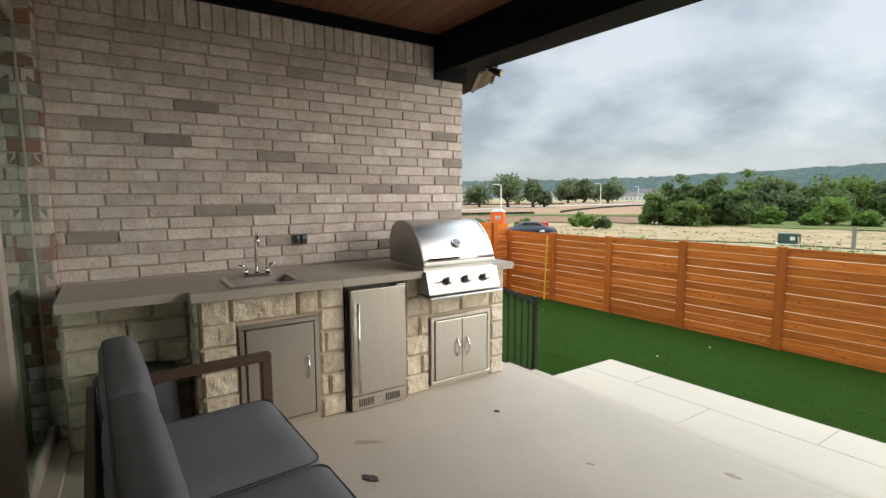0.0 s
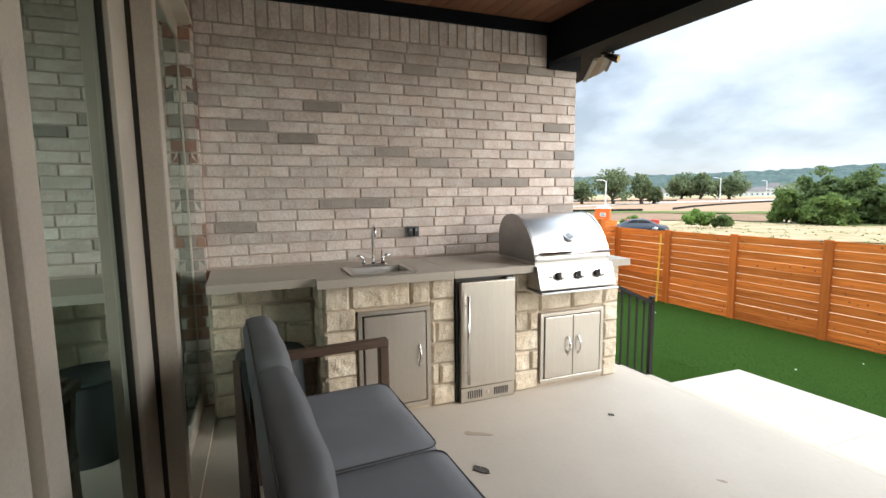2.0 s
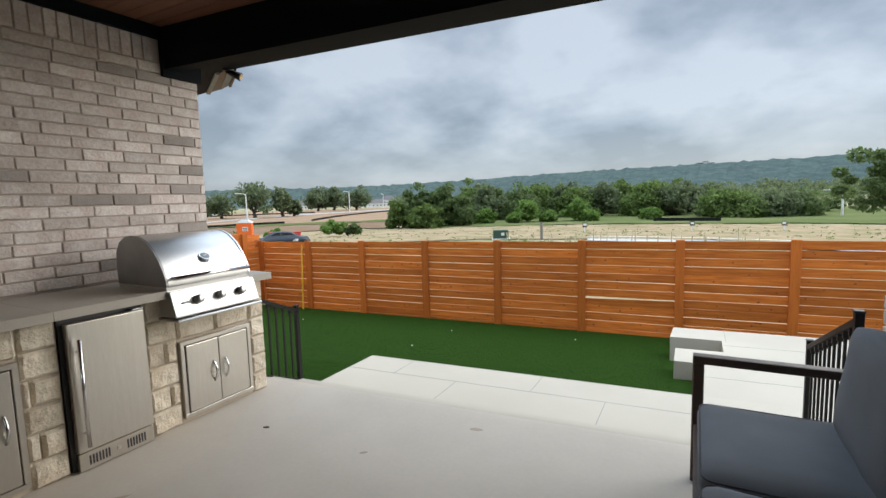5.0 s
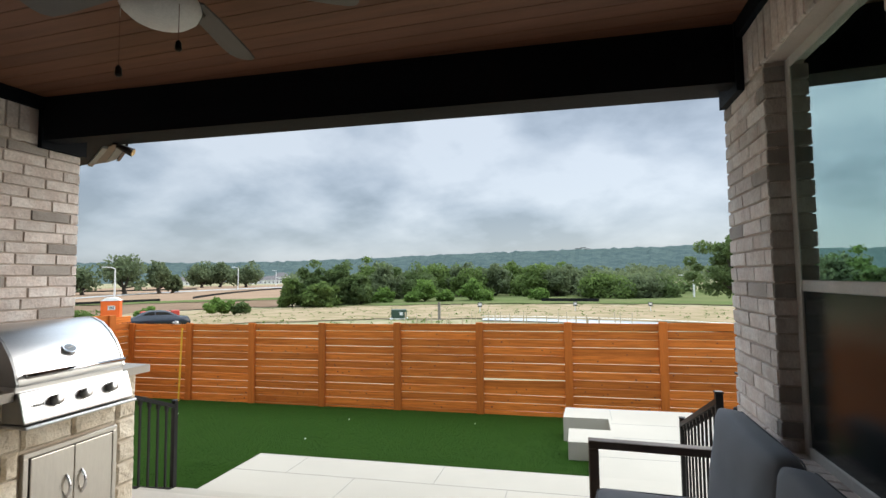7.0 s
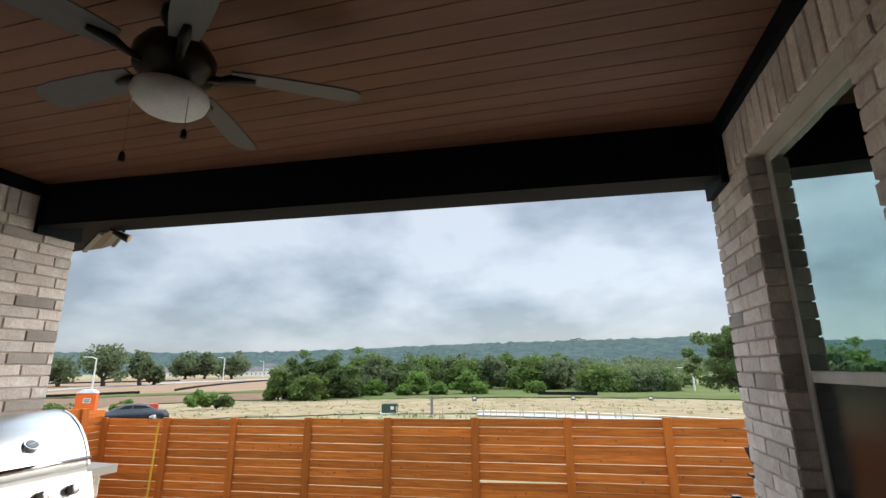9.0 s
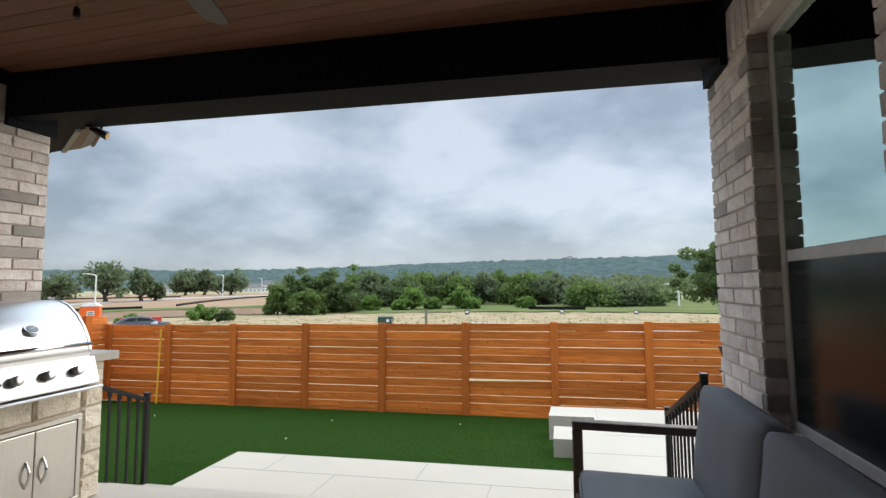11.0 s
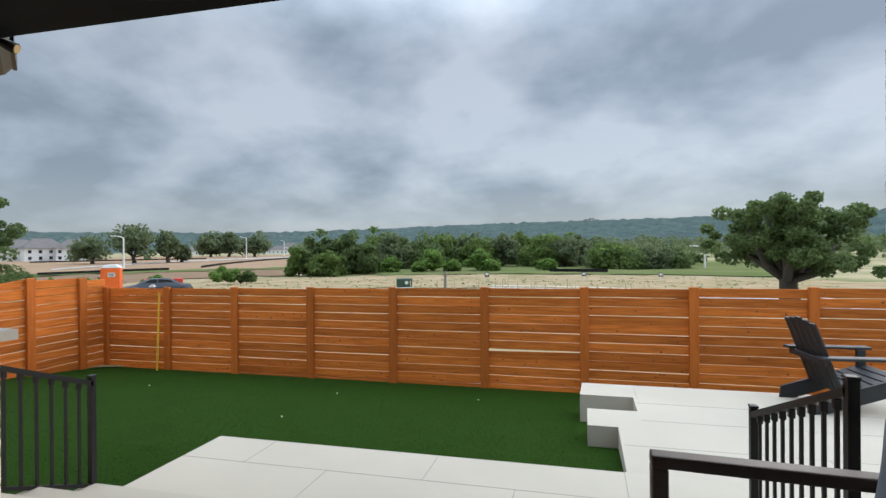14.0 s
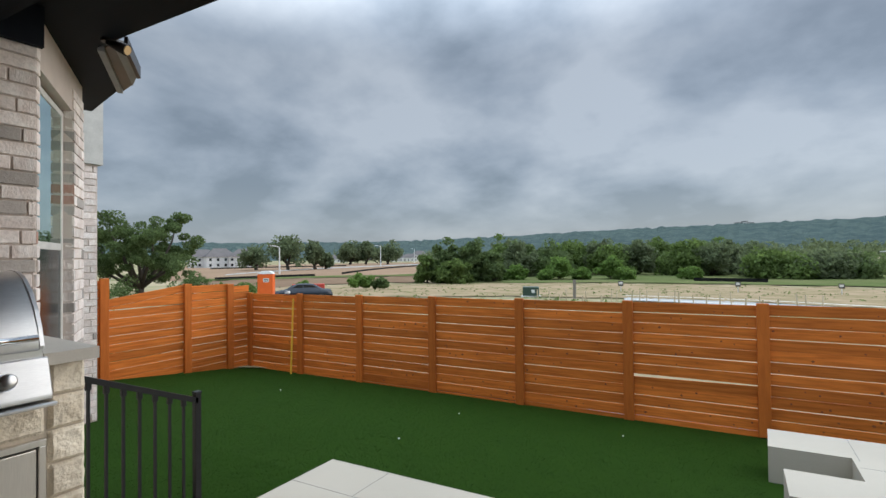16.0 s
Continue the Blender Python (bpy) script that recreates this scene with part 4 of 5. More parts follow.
def tree(az, dist, tall, wide, mat, label, seed, trunk=0.3, per=34, name="tree", group="", low=0.30, lean=0.0, clumps=None):
    rnd = random.Random(seed)
    x, y, z = far(az, dist)
    t = tagged(empty(name, pose(x, y, z - 0.05, 0, 0, seed * 40)), label, "bush" if name == "bush" else "tree", group=group)
    k = clumps or (80 if dist < 80 else 64)
    spots, limbs = [], []
    if dist < 80 and name != "bush":
        for j in range(13):
            a = 2 * math.pi * (j * 0.381966) + rnd.uniform(-0.3, 0.3)
            e = -0.35 + 1.25 * j / 12
            r = rnd.uniform(0.62, 0.98) if e < 0.7 else rnd.uniform(0.35, 0.9)
            c = math.sqrt(max(0.0, 1 - e * e)) if e < 1 else 0.0
            limbs.append((r * c * math.cos(a) * wide * 0.42 + rnd.uniform(-0.2, 0.2), r * c * math.sin(a) * wide * 0.42, tall * (low + (0.92 - low) * (0.42 + 0.68 * e * r))))
        for j in range(k):
            bx, by, bz = limbs[j % 13]
            f = 1.0 if j % 4 else rnd.uniform(0.5, 0.85)
            spots.append((bx * f + rnd.gauss(0, 0.085) * wide, by * f + rnd.gauss(0, 0.085) * wide, max(tall * 0.13, bz * (0.5 + 0.5 * f) + rnd.gauss(0, 0.055) * tall), wide * rnd.uniform(0.040, 0.082)))
    for j in range(0 if spots else k):
        a, e = rnd.uniform(0, 2 * math.pi), rnd.uniform(-0.55, 1.0)
        r = rnd.uniform(0.30, 1.0) * (1 - 0.12 * math.sin(3 * a + seed) - 0.10 * math.sin(5 * a + 2 * seed))
        c = math.cos(math.asin(max(-1, min(1, e))))
        px = r * c * math.cos(a) * wide / 2 * 0.86
        py = r * c * math.sin(a) * wide / 2 * 0.86
        pz = tall * (low + (0.93 - low) * (0.33 + 0.64 * e * r + 0.04 * rnd.uniform(-1, 1)))
        spots.append((px + lean * pz, py, max(pz, tall * 0.12), wide * (rnd.uniform(0.08, 0.14) if dist < 80 else rnd.uniform(0.11, 0.20))))
        if j % max(1, k // 9) == 0:
            limbs.append((px + lean * pz, py, pz))
    leaf = 0.105 if dist < 60 else 0.12 + dist * 0.0026
    crown = new("crown", crown_mesh("crown", spots, per, leaf, mat))
    crown.parent = t
    if name == "bush":
        return t
    bm = bmesh.new()
    fork = tall * low * 0.85
    rod(bm, [(0, 0, -0.3), (0.03 * tall * trunk, 0, fork * 0.3), (lean * fork * 0.7, 0.02 * tall * trunk, fork * 0.75), (lean * fork, 0, fork * 1.15)], [trunk * 1.35, trunk, trunk * 0.85, trunk * 0.8], 10)
    part("trunk", bm, BARK, t, smooth=True)
    for px, py, pz in limbs:
        bm = bmesh.new()
        mid = Vector((lean * fork + px * 0.45 + rnd.uniform(-0.3, 0.3), py * 0.45 + rnd.uniform(-0.3, 0.3), fork + (pz - fork) * 0.32))
        mid2 = Vector((lean * fork + px * 0.75, py * 0.75 + rnd.uniform(-0.4, 0.4), fork + (pz - fork) * 0.70))
        rod(bm, [(lean * fork, 0, fork * 0.95), mid, mid2, (px, py, pz)], [trunk * 0.5, trunk * 0.33, trunk * 0.19, trunk * 0.05], 7)
        part("limb", bm, BARK, t, smooth=True)
    return t


tree(63.5, 50, 8.8, 9.8, LEAF_DARK, "broad dark green live oak behind the fence", 3, 0.42, per=260, name="oak_tree", low=0.20, clumps=150)
tree(-19.4, 29, 6.1, 7.4, LEAF_DARK, "spreading live oak with low limbs behind the fence", 8, 0.46, per=170, name="oak_tree", low=0.26, clumps=140)
for az, d, h, w, s in ((49.6, 200, 16.0, 15.5, 1), (46.6, 205, 13.0, 10, 2), (52.9, 210, 10.5, 15, 4), (45.3, 210, 7.5, 7, 7)):
    tree(az, d, h, w, LEAF_HAZED, "live oak on the bare building plots", s, 0.7, name="oak_tree", group="plot oaks", low=0.20)
for az, d, h, w, s in ((42.5, 330, 16.5, 20, 5), (40.7, 335, 18.8, 17, 6), (38.2, 320, 16.5, 22, 9)):
    tree(az, d, h, w, LEAF_HAZED, "distant live oak on the plain", s, 0.9, name="oak_tree", group="distant oaks", low=0.16)
for az, d, h, w, s, m in ((31.5, 92, 8.2, 7, 12, LEAF_DARK), (29.2, 93, 8.9, 7, 13, LEAF_DARK), (27.2, 94, 8.0, 7, 14, LEAF_DARK), (33.4, 91, 6.3, 5, 15, LEAF), (30.3, 88, 5.2, 7, 16, LEAF), (25.7, 92, 6.6, 5, 17, LEAF_DARK)):
    tree(az, d, h, w, m, "dense dark green tree of the thicket", s, 0.2, name="tree", group="thicket trees", low=0.03, per=70)
row = random.Random(21)
for k in range(34):
    az = 25 - k * 1.06 + row.uniform(-0.5, 0.5)
    d = row.uniform(112, 150)
    top = (1.75 if az > 4 else 1.75 - (4 - az) * 0.145) + 0.28 * math.sin(k * 0.9) + row.uniform(-0.3, 0.3)
    h = (math.tan(radians(top)) * d + 5.0)
    m = row.choice((LEAF_DARK, LEAF, LEAF_HAZED, LEAF_HAZED))
    tree(az, d, h, row.uniform(8.5, 13.0), m, "tree of the creek side wood", 30 + k, 0.25, name="tree", group="creek side trees", low=0.03, per=64)
for az, d, h, w, s in ((18.0, 100, 5.0, 6.2, 80), (12.3, 102, 5.0, 5.5, 81), (22.8, 98, 3.0, 4, 82), (15.5, 99, 2.7, 3.5, 83), (11.0, 100, 2.8, 4.5, 84), (4.2, 104, 2.6, 4.2, 85), (19.5, 97, 2.4, 3, 86), (24.5, 97, 2.7, 3, 87)):
    tree(az, d, h, w, LEAF_BRIGHT, "bright green young tree at the wood's edge", s, 0.12, name="tree", group="young trees", low=0.12)
for az, d, h, w, s, m in ((41.3, 70, 2.6, 4.2, 90, LEAF_BRIGHT), (38.9, 70, 2.0, 2.6, 91, LEAF_DARK), (59.0, 44, 3.0, 3.6, 92, LEAF_DARK), (56.3, 42, 1.9, 3.4, 93, LEAF), (53.6, 43, 1.9, 3.6, 94, LEAF), (54.9, 45, 1.7, 3.4, 95, LEAF), (48.0, 75, 1.6, 3.0, 96, LEAF_BRIGHT), (65.5, 46, 2.4, 5.0, 97, LEAF_DARK)):
    tree(az, d, h, w, m, "low green shrub on the open ground", s, name="bush", group="shrubs", low=0.25, clumps=40)

# bands of bare soil, sand, grass, road on the ground
PINK = material("graded_soil", (0.31, 0.215, 0.145), (0.25, 0.17, 0.115), 0.95, spec=0.0, scale=0.06, fine=1.2, bump=0.2, depth=0.1)
SAND = material("sandy_soil", (0.36, 0.275, 0.18), (0.22, 0.19, 0.10), 0.95, spec=0.0, scale=0.35, fine=2.5, bump=0.4, depth=0.1, mix=0.9)
MEADOW = material("meadow", (0.105, 0.135, 0.05), (0.19, 0.18, 0.09), 0.95, spec=0.0, scale=0.12, fine=2.0, bump=0.4, depth=0.1)
WEEDS = material("weedy_soil", (0.20, 0.20, 0.10), (0.40, 0.34, 0.23), 0.95, spec=0.0, scale=0.3, fine=2.5, bump=0.4, depth=0.1, mix=1.0)
BROWN = material("dark_soil", (0.20, 0.135, 0.09), (0.28, 0.2, 0.14), 0.95, spec=0.0, scale=0.1, fine=1.5, bump=0.3, depth=0.1)
ROADM = material("road_concrete", (0.42, 0.42, 0.40), (0.34, 0.34, 0.33), 0.85, spec=0.0, scale=0.5, fine=6, bump=0.1)
CURB = material("curb_concrete", (0.68, 0.67, 0.63), None, 0.85, scale=1, fine=8, bump=0.1)
WEAVE = random.Random(4)


def band(name, az0, az1, d0, d1, lift, mat, label, category, wobble=0.05, kind="structure"):
    """A sheet on the ground between two directions and two distances, with uneven edges."""
    bm = bmesh.new()
    n = max(8, int(abs(az1 - az0) * 1.2))
    s = WEAVE.uniform(0, 50)
    rows = []
    for j in range(7):
        row = []
        for i in range(n + 1):
            a = az0 + (az1 - az0) * i / n
            f = j / 6
            edge0 = d0[0] + (d0[1] - d0[0]) * i / n
            edge1 = d1[0] + (d1[1] - d1[0]) * i / n
            d = edge0 + (edge1 - edge0) * f
            d *= 1 + wobble * noise.noise(Vector((a * 0.35 + s, f * 2, s)))
            x, y, z = far(a, d)
            row.append(bm.verts.new((x, y, z + lift)))
        rows.append(row)
    for a, b in zip(rows, rows[1:]):
        for i in range(n):
            bm.faces.new((a[i], a[i + 1], b[i + 1], b[i]))
    return tagged(part(name, bm, mat), label, category, kind=kind)


band("ground_weeds", 75, -40, (11, 11), (52, 52), 0.02, WEEDS, "rough weedy ground behind the fence", "ground", 0.02)
for plan in ([(-5.85 + 2.4 * u, 9.62, 21.0) for u in range(13)], [(-20.0 + 1.56 * u, 1.0, 21.0) for u in range(10)]):
    bm = bmesh.new()
    rows = []
    for v in range(9):
        rows.append([bm.verts.new((x, a + (b - a) * v / 8 + 0.07 * x, land(x, max(a + (b - a) * v / 8, 9.6) + 0.07 * x) + 0.05)) for x, a, b in plan])
    for ra, rb in zip(rows, rows[1:]):
        for u in range(len(plan) - 1):
            bm.faces.new((ra[u], ra[u + 1], rb[u + 1], rb[u]))
    tagged(part("ground_bare", bm, SAND), "pale bare sandy ground behind the fence", "ground", kind="structure")
band("ground_sand", 72, -40, (46, 36), (88, 86), 0.10, SAND, "pale sandy strip of graded ground", "ground", 0.05)
band("ground_soil", 60, 34, (85, 92), (120, 120), 0.14, BROWN, "dark brown bare soil", "ground", 0.08)
band("ground_plain", 62, 34, (124, 128), (360, 400), 0.18, PINK, "reddish bare building plots", "ground", 0.05)
band("ground_meadow", 30, -20, (86, 92), (170, 170), 0.16, MEADOW, "green meadow before the wood", "ground", 0.03)
band("ground_verge", 60, 34, (118, 120), (127, 131), 0.24, MEADOW, "grass verge along the far street", "ground", 0.05)
band("road_far", 56, 30, (150, 300), (157, 330), 0.30, ROADM, "far pale concrete street", "road", 0.0)
band("road", 11, -34, (37, 24), (42, 31), 0.10, ROADM, "new pale concrete street behind the fence", "road", 0.0)
for d0, d1 in (((35.4, 23.6), (35.9, 24.0)), ((42.2, 31.2), (42.9, 31.8))):
    band("kerb", 11, -34, d0, d1, 0.24, CURB, "white concrete kerb", "kerb", 0.0)

# tufts of grass on the graded ground
tuft = random.Random(23)
spots = []
for k in range(700):
    a, d = tuft.uniform(68, -24), 26 + 62 * tuft.random() ** 0.7
    if 10 > a and 23 < d < 45:
        continue
    x, y, z = far(a, d)
    spots.append((x, y, z + 0.10, tuft.uniform(0.10, 0.34)))
tagged(new("grass_tufts", crown_mesh("grass_tufts", spots, 14, 0.075, LEAF)), "sparse green tufts on the sandy ground", "grass", kind="stuff")

# woods at the foot of the hills
woods = random.Random(17)
spots = []
for k in range(620):
    a, d = woods.uniform(34, -34), woods.uniform(230, 430)
    x, y, z = far(a, d)
    top = math.tan(radians(woods.uniform(0.15, 1.05) + (0.35 if a < 0 else 0.0))) * d + 5.0
    r = woods.uniform(2.6, 5.0)
    spots.append((x, y, z + max(1.5, top * woods.uniform(0.45, 1.0) - r * 0.6), r))
tagged(new("far_woods", crown_mesh("far_woods", spots, 46, 0.95, LEAF_HAZED)), "green woods at the foot of the hills, greyed by haze in their colour", "woods", kind="stuff")

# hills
# The blue-green base colour carries the haze of distance over the woods.
HILL = material("hazed_wooded_hill", (0.090, 0.122, 0.112), (0.058, 0.084, 0.084), 1.0, scale=0.035, fine=0.16, bump=0.9, depth=5.0, spec=0.0, mix=0.9, grain=0.5)
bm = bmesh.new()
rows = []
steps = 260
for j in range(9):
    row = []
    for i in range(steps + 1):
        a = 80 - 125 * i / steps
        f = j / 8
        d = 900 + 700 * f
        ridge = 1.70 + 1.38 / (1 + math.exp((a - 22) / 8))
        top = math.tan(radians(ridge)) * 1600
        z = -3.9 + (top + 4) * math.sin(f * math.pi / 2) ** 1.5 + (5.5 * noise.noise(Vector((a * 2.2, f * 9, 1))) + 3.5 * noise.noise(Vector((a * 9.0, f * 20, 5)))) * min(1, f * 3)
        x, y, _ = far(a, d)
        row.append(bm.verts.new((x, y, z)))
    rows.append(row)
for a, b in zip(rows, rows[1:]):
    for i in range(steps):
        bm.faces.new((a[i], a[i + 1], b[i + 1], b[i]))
tagged(part("backdrop_hills", bm, HILL), "wooded hills on the horizon, distance haze in their blue-green colour", "hills", kind="structure")

# ---- things on the open land ----
WHITEP = material("white_paint", (0.75, 0.75, 0.74), None, 0.5, bump=0.02)
ORANGE = material("orange_plastic", (0.80, 0.14, 0.02), (0.70, 0.11, 0.015), 0.45, scale=3, bump=0.03)
px, py, pz = far(51.4, 36.0)
toilet = tagged(empty("portable_toilet", pose(px, py, pz, 0, 0, 42)), "orange portable toilet with white roof", "portable toilet")
bm = bmesh.new()
box(bm, -0.50, 0.50, -0.50, 0.50, 0.12, 2.22, 0.03, 2)
part("cabin", bm, ORANGE, toilet, "orange plastic cabin")
bm = bmesh.new()
box(bm, -0.54, 0.54, -0.54, 0.54, 0.0, 0.12, 0.02)
part("skid", bm, DARK_STEEL, toilet)
bm = bmesh.new()
lo = [bm.verts.new(p) for p in ((-0.53, -0.53, 2.21), (0.53, -0.53, 2.21), (0.53, 0.53, 2.21), (-0.53, 0.53, 2.21))]
hi = [bm.verts.new(p) for p in ((-0.25, -0.50, 2.40), (0.25, -0.50, 2.40), (0.25, 0.50, 2.40), (-0.25, 0.50, 2.40))]
bm.faces.new(lo)
bm.faces.new(hi)
for k in range(4):
    bm.faces.new((lo[k], lo[(k + 1) % 4], hi[(k + 1) % 4], hi[k]))
part("roof", bm, WHITEP, toilet, "white plastic roof")
bm = bmesh.new()
box(bm, -0.38, 0.38, -0.525, -0.50, 0.20, 2.1, 0.01)
tdoor = part("door", bm, ORANGE, toilet)
bm = bmesh.new()
box(bm, -0.12, 0.26, -0.535, -0.526, 1.65, 1.92)
part("sticker", bm, WHITEP, tdoor, "white sticker with dark bars")
bm = bmesh.new()
box(bm, -0.08, 0.22, -0.539, -0.536, 1.80, 1.86)
box(bm, -0.08, 0.22, -0.539, -0.536, 1.70, 1.75)
part("sticker_bar", bm, DARK_STEEL, tdoor)

CAR = material("car_paint", (0.020, 0.026, 0.036), None, 0.22, 0.3, bump=0.0)
cx, cy, cz = far(47.6, 40.0)
car = tagged(empty("car", pose(cx, cy, cz, 0, 0, 46.9 + 180)), "dark sedan parked behind the fence", "car")
side = [(-2.28, 0.42), (-2.30, 0.70), (-2.15, 0.92), (-1.55, 0.98), (-0.85, 1.36), (-0.40, 1.43), (0.35, 1.42), (0.75, 1.30), (1.30, 0.98), (2.10, 0.84), (2.28, 0.66), (2.26, 0.36), (-2.2, 0.32)]
bm = bmesh.new()
rows = []
for yy, inset in ((-0.88, 0.10), (-0.80, 0.0), (0.80, 0.0), (0.88, 0.10)):
    rows.append([bm.verts.new((x, yy * (0.80 if z > 1.0 else 1.0), z - inset * (0.3 if z > 0.6 else 0))) for x, z in side])
for a, b in zip(rows, rows[1:]):
    for i in range(len(side)):
        j = (i + 1) % len(side)
        bm.faces.new((a[i], a[j], b[j], b[i]))
bm.faces.new(rows[0])
bm.faces.new(rows[-1])
body = part("body", bm, CAR, car, "dark blue-black car body", True)
for s in (-1, 1):
    bm = bmesh.new()
    plan = [(-1.35, 1.00), (-0.82, 1.32), (-0.10, 1.38), (-0.10, 1.00)]
    slab(bm, [(x, z) for x, z in plan], -0.005, 0.005)
    for v in bm.verts:
        v.co = Vector((v.co.x, s * (0.735 + 0.11 * (1.4 - v.co.y) * 0.4) + v.co.z + s * 0.05, v.co.y))
    part("window", bm, SCREEN, body, "dark side window")
    bm = bmesh.new()
    plan = [(-0.02, 1.00), (-0.02, 1.38), (0.36, 1.36), (0.98, 1.00)]
    slab(bm, [(x, z) for x, z in plan], -0.005, 0.005)
    for v in bm.verts:
        v.co = Vector((v.co.x, s * (0.735 + 0.11 * (1.4 - v.co.y) * 0.4) + v.co.z + s * 0.05, v.co.y))
    part("window", bm, SCREEN, body, "dark side window")
    for x in (-1.42, 1.40):
        bm = bmesh.new()
        rod(bm, [(x, s * 0.70, 0.32), (x, s * 0.90, 0.32)], 0.32, 20)
        tyre = part("tyre", bm, DARK_STEEL, car)
        bm = bmesh.new()
        rod(bm, [(x, s * 0.90, 0.32), (x, s * 0.915, 0.32)], 0.21, 16)
        part("rim", bm, STEEL_H, tyre)
bx, by, bz = far(47.0, 45.0)
barrier = tagged(empty("traffic_barrier", pose(bx, by, bz, 0, 0, 46)), "red and white plastic barrier behind the car", "barrier")
RED = material("barrier_red", (0.55, 0.06, 0.04), None, 0.5, bump=0.02)
for k in range(4):
    bm = bmesh.new()
    box(bm, -1.4 + k * 0.72, -0.75 + k * 0.72, -0.2, 0.2, 0.0, 1.36, 0.05)
    part("segment", bm, RED, barrier)


def house(az, dist, w, d, h, label, turn):
    x, y, z = far(az, dist)
    hs = tagged(empty("house", pose(x, y, z, 0, 0, az + turn)), label, "house", group="far houses")
    bm = bmesh.new()
    box(bm, -w / 2, w / 2, -d / 2, d / 2, 0, h)
    wall = part("wall", bm, WHITEP, hs)
    bm = bmesh.new()
    lo = [bm.verts.new(p) for p in ((-w / 2 - 0.6, -d / 2 - 0.6, h), (w / 2 + 0.6, -d / 2 - 0.6, h), (w / 2 + 0.6, d / 2 + 0.6, h), (-w / 2 - 0.6, d / 2 + 0.6, h))]
    hi = [bm.verts.new(p) for p in ((-w * 0.22, 0, h + d * 0.36), (w * 0.22, 0, h + d * 0.36))]
    bm.faces.new(lo)
    bm.faces.new((lo[0], lo[1], hi[1], hi[0]))
    bm.faces.new((lo[1], lo[2], hi[1]))
    bm.faces.new((lo[2], lo[3], hi[0], hi[1]))
    bm.faces.new((lo[3], lo[0], hi[0]))
    part("roof", bm, ROOF, hs)
    for k in range(4):
        for r in range(2 if h > 4 else 1):
            bm = bmesh.new()
            u = -w * 0.38 + k * w * 0.25
            box(bm, u - 0.6, u + 0.6, -d / 2 - 0.06, -d / 2, 0.9 + r * 2.9, 2.3 + r * 2.9)
            win = part("window", bm, SCREEN, hs)
            bm = bmesh.new()
            box(bm, u - 0.7, u + 0.7, -d / 2 - 0.10, -d / 2 - 0.061, 0.78 + r * 2.9, 0.9 + r * 2.9)
            part("sill", bm, WHITEP, win)


ROOF = material("roof_shingle", (0.15, 0.135, 0.13), (0.11, 0.10, 0.095), 0.9, scale=0.5, fine=4, bump=0.2)
for az, d, w, dd, h, t in ((56.6, 290, 15, 13, 6, 10), (54.2, 285, 13, 12, 6, -8), (58.3, 300, 14, 12, 6, 5), (35.6, 520, 16, 12, 4, 10), (36.8, 530, 18, 12, 4, 0), (44.2, 500, 20, 12, 3.5, 0), (34.4, 560, 16, 14, 7, -20)):
    house(az, d, w, dd, h, "pale two-storey house with grey hip roof" if h > 4 else "low pale house with grey hip roof", t)

for az, d, h in ((50.4, 150, 8.2), (39.0, 250, 10.5), (35.0, 380, 11), (-12.2, 118, 4.6)):
    x, y, z = far(az, d)
    lamp = tagged(empty("street_lamp", pose(x, y, z, 0, 0, az)), "white metal street lamp with one arm", "street lamp", group="street lamps")
    bm = bmesh.new()
    rod(bm, [(0, 0, 0), (0, 0, h * 0.5), (0, 0, h)], [0.22, 0.19, 0.16], 8)
    part("pole", bm, WHITEP, lamp)
    bm = bmesh.new()
    rod(bm, [(0, 0, h), (-0.9, 0, h + 0.35), (-2.2, 0, h + 0.45)], [0.14, 0.12, 0.12], 8)
    part("arm", bm, WHITEP, lamp)
    bm = bmesh.new()
    box(bm, -3.0, -2.1, -0.2, 0.2, h + 0.36, h + 0.52, 0.05)
    part("head", bm, WHITEP, lamp)

# silt fences
SILT = material("silt_cloth", (0.022, 0.022, 0.022), None, 0.9, bump=0.1)
for az0, az1, d0, d1 in ((43.5, 33, 140, 260), (57, 46.5, 121, 131), (57.5, 43, 250, 270), (-2.5, 4.0, 96, 97)):
    bm = bmesh.new()
    lo, hi = [], []
    for k in range(15):
        f = k / 14
        x, y, z = far(az0 + (az1 - az0) * f, d0 + (d1 - d0) * f)
        lo.append(bm.verts.new((x, y, z)))
        hi.append(bm.verts.new((x, y, z + 0.75)))
    for k in range(14):
        bm.faces.new((lo[k], lo[k + 1], hi[k + 1], hi[k]))
    bmesh.ops.solidify(bm, geom=list(bm.faces), thickness=0.05)
    tagged(part("silt_fence", bm, SILT), "black cloth silt fence on bare ground", "silt fence", group="silt fences")

# survey stakes, signs, utility box
WOODS = material("raw_stake", (0.52, 0.43, 0.30), None, 0.8, scale=20, bump=0.1)
st = random.Random(2)
stake = None
for k in range(26):
    x, y, z = far(20 - k * 1.05 + st.uniform(-0.4, 0.4), st.uniform(24, 34))
    m = pose(x, y, z - 0.05, st.uniform(-4, 4), st.uniform(-4, 4), st.uniform(0, 90))
    if stake is None:
        bm = bmesh.new()
        box(bm, -0.03, 0.03, -0.02, 0.02, 0, 0.95, 0.004)
        stake = tagged(part("survey_stake", bm, WOODS), "pale wooden survey stake in the ground", "stake", group="survey stakes")
        stake.matrix_basis = m
    else:
        copy_thing(stake, m)
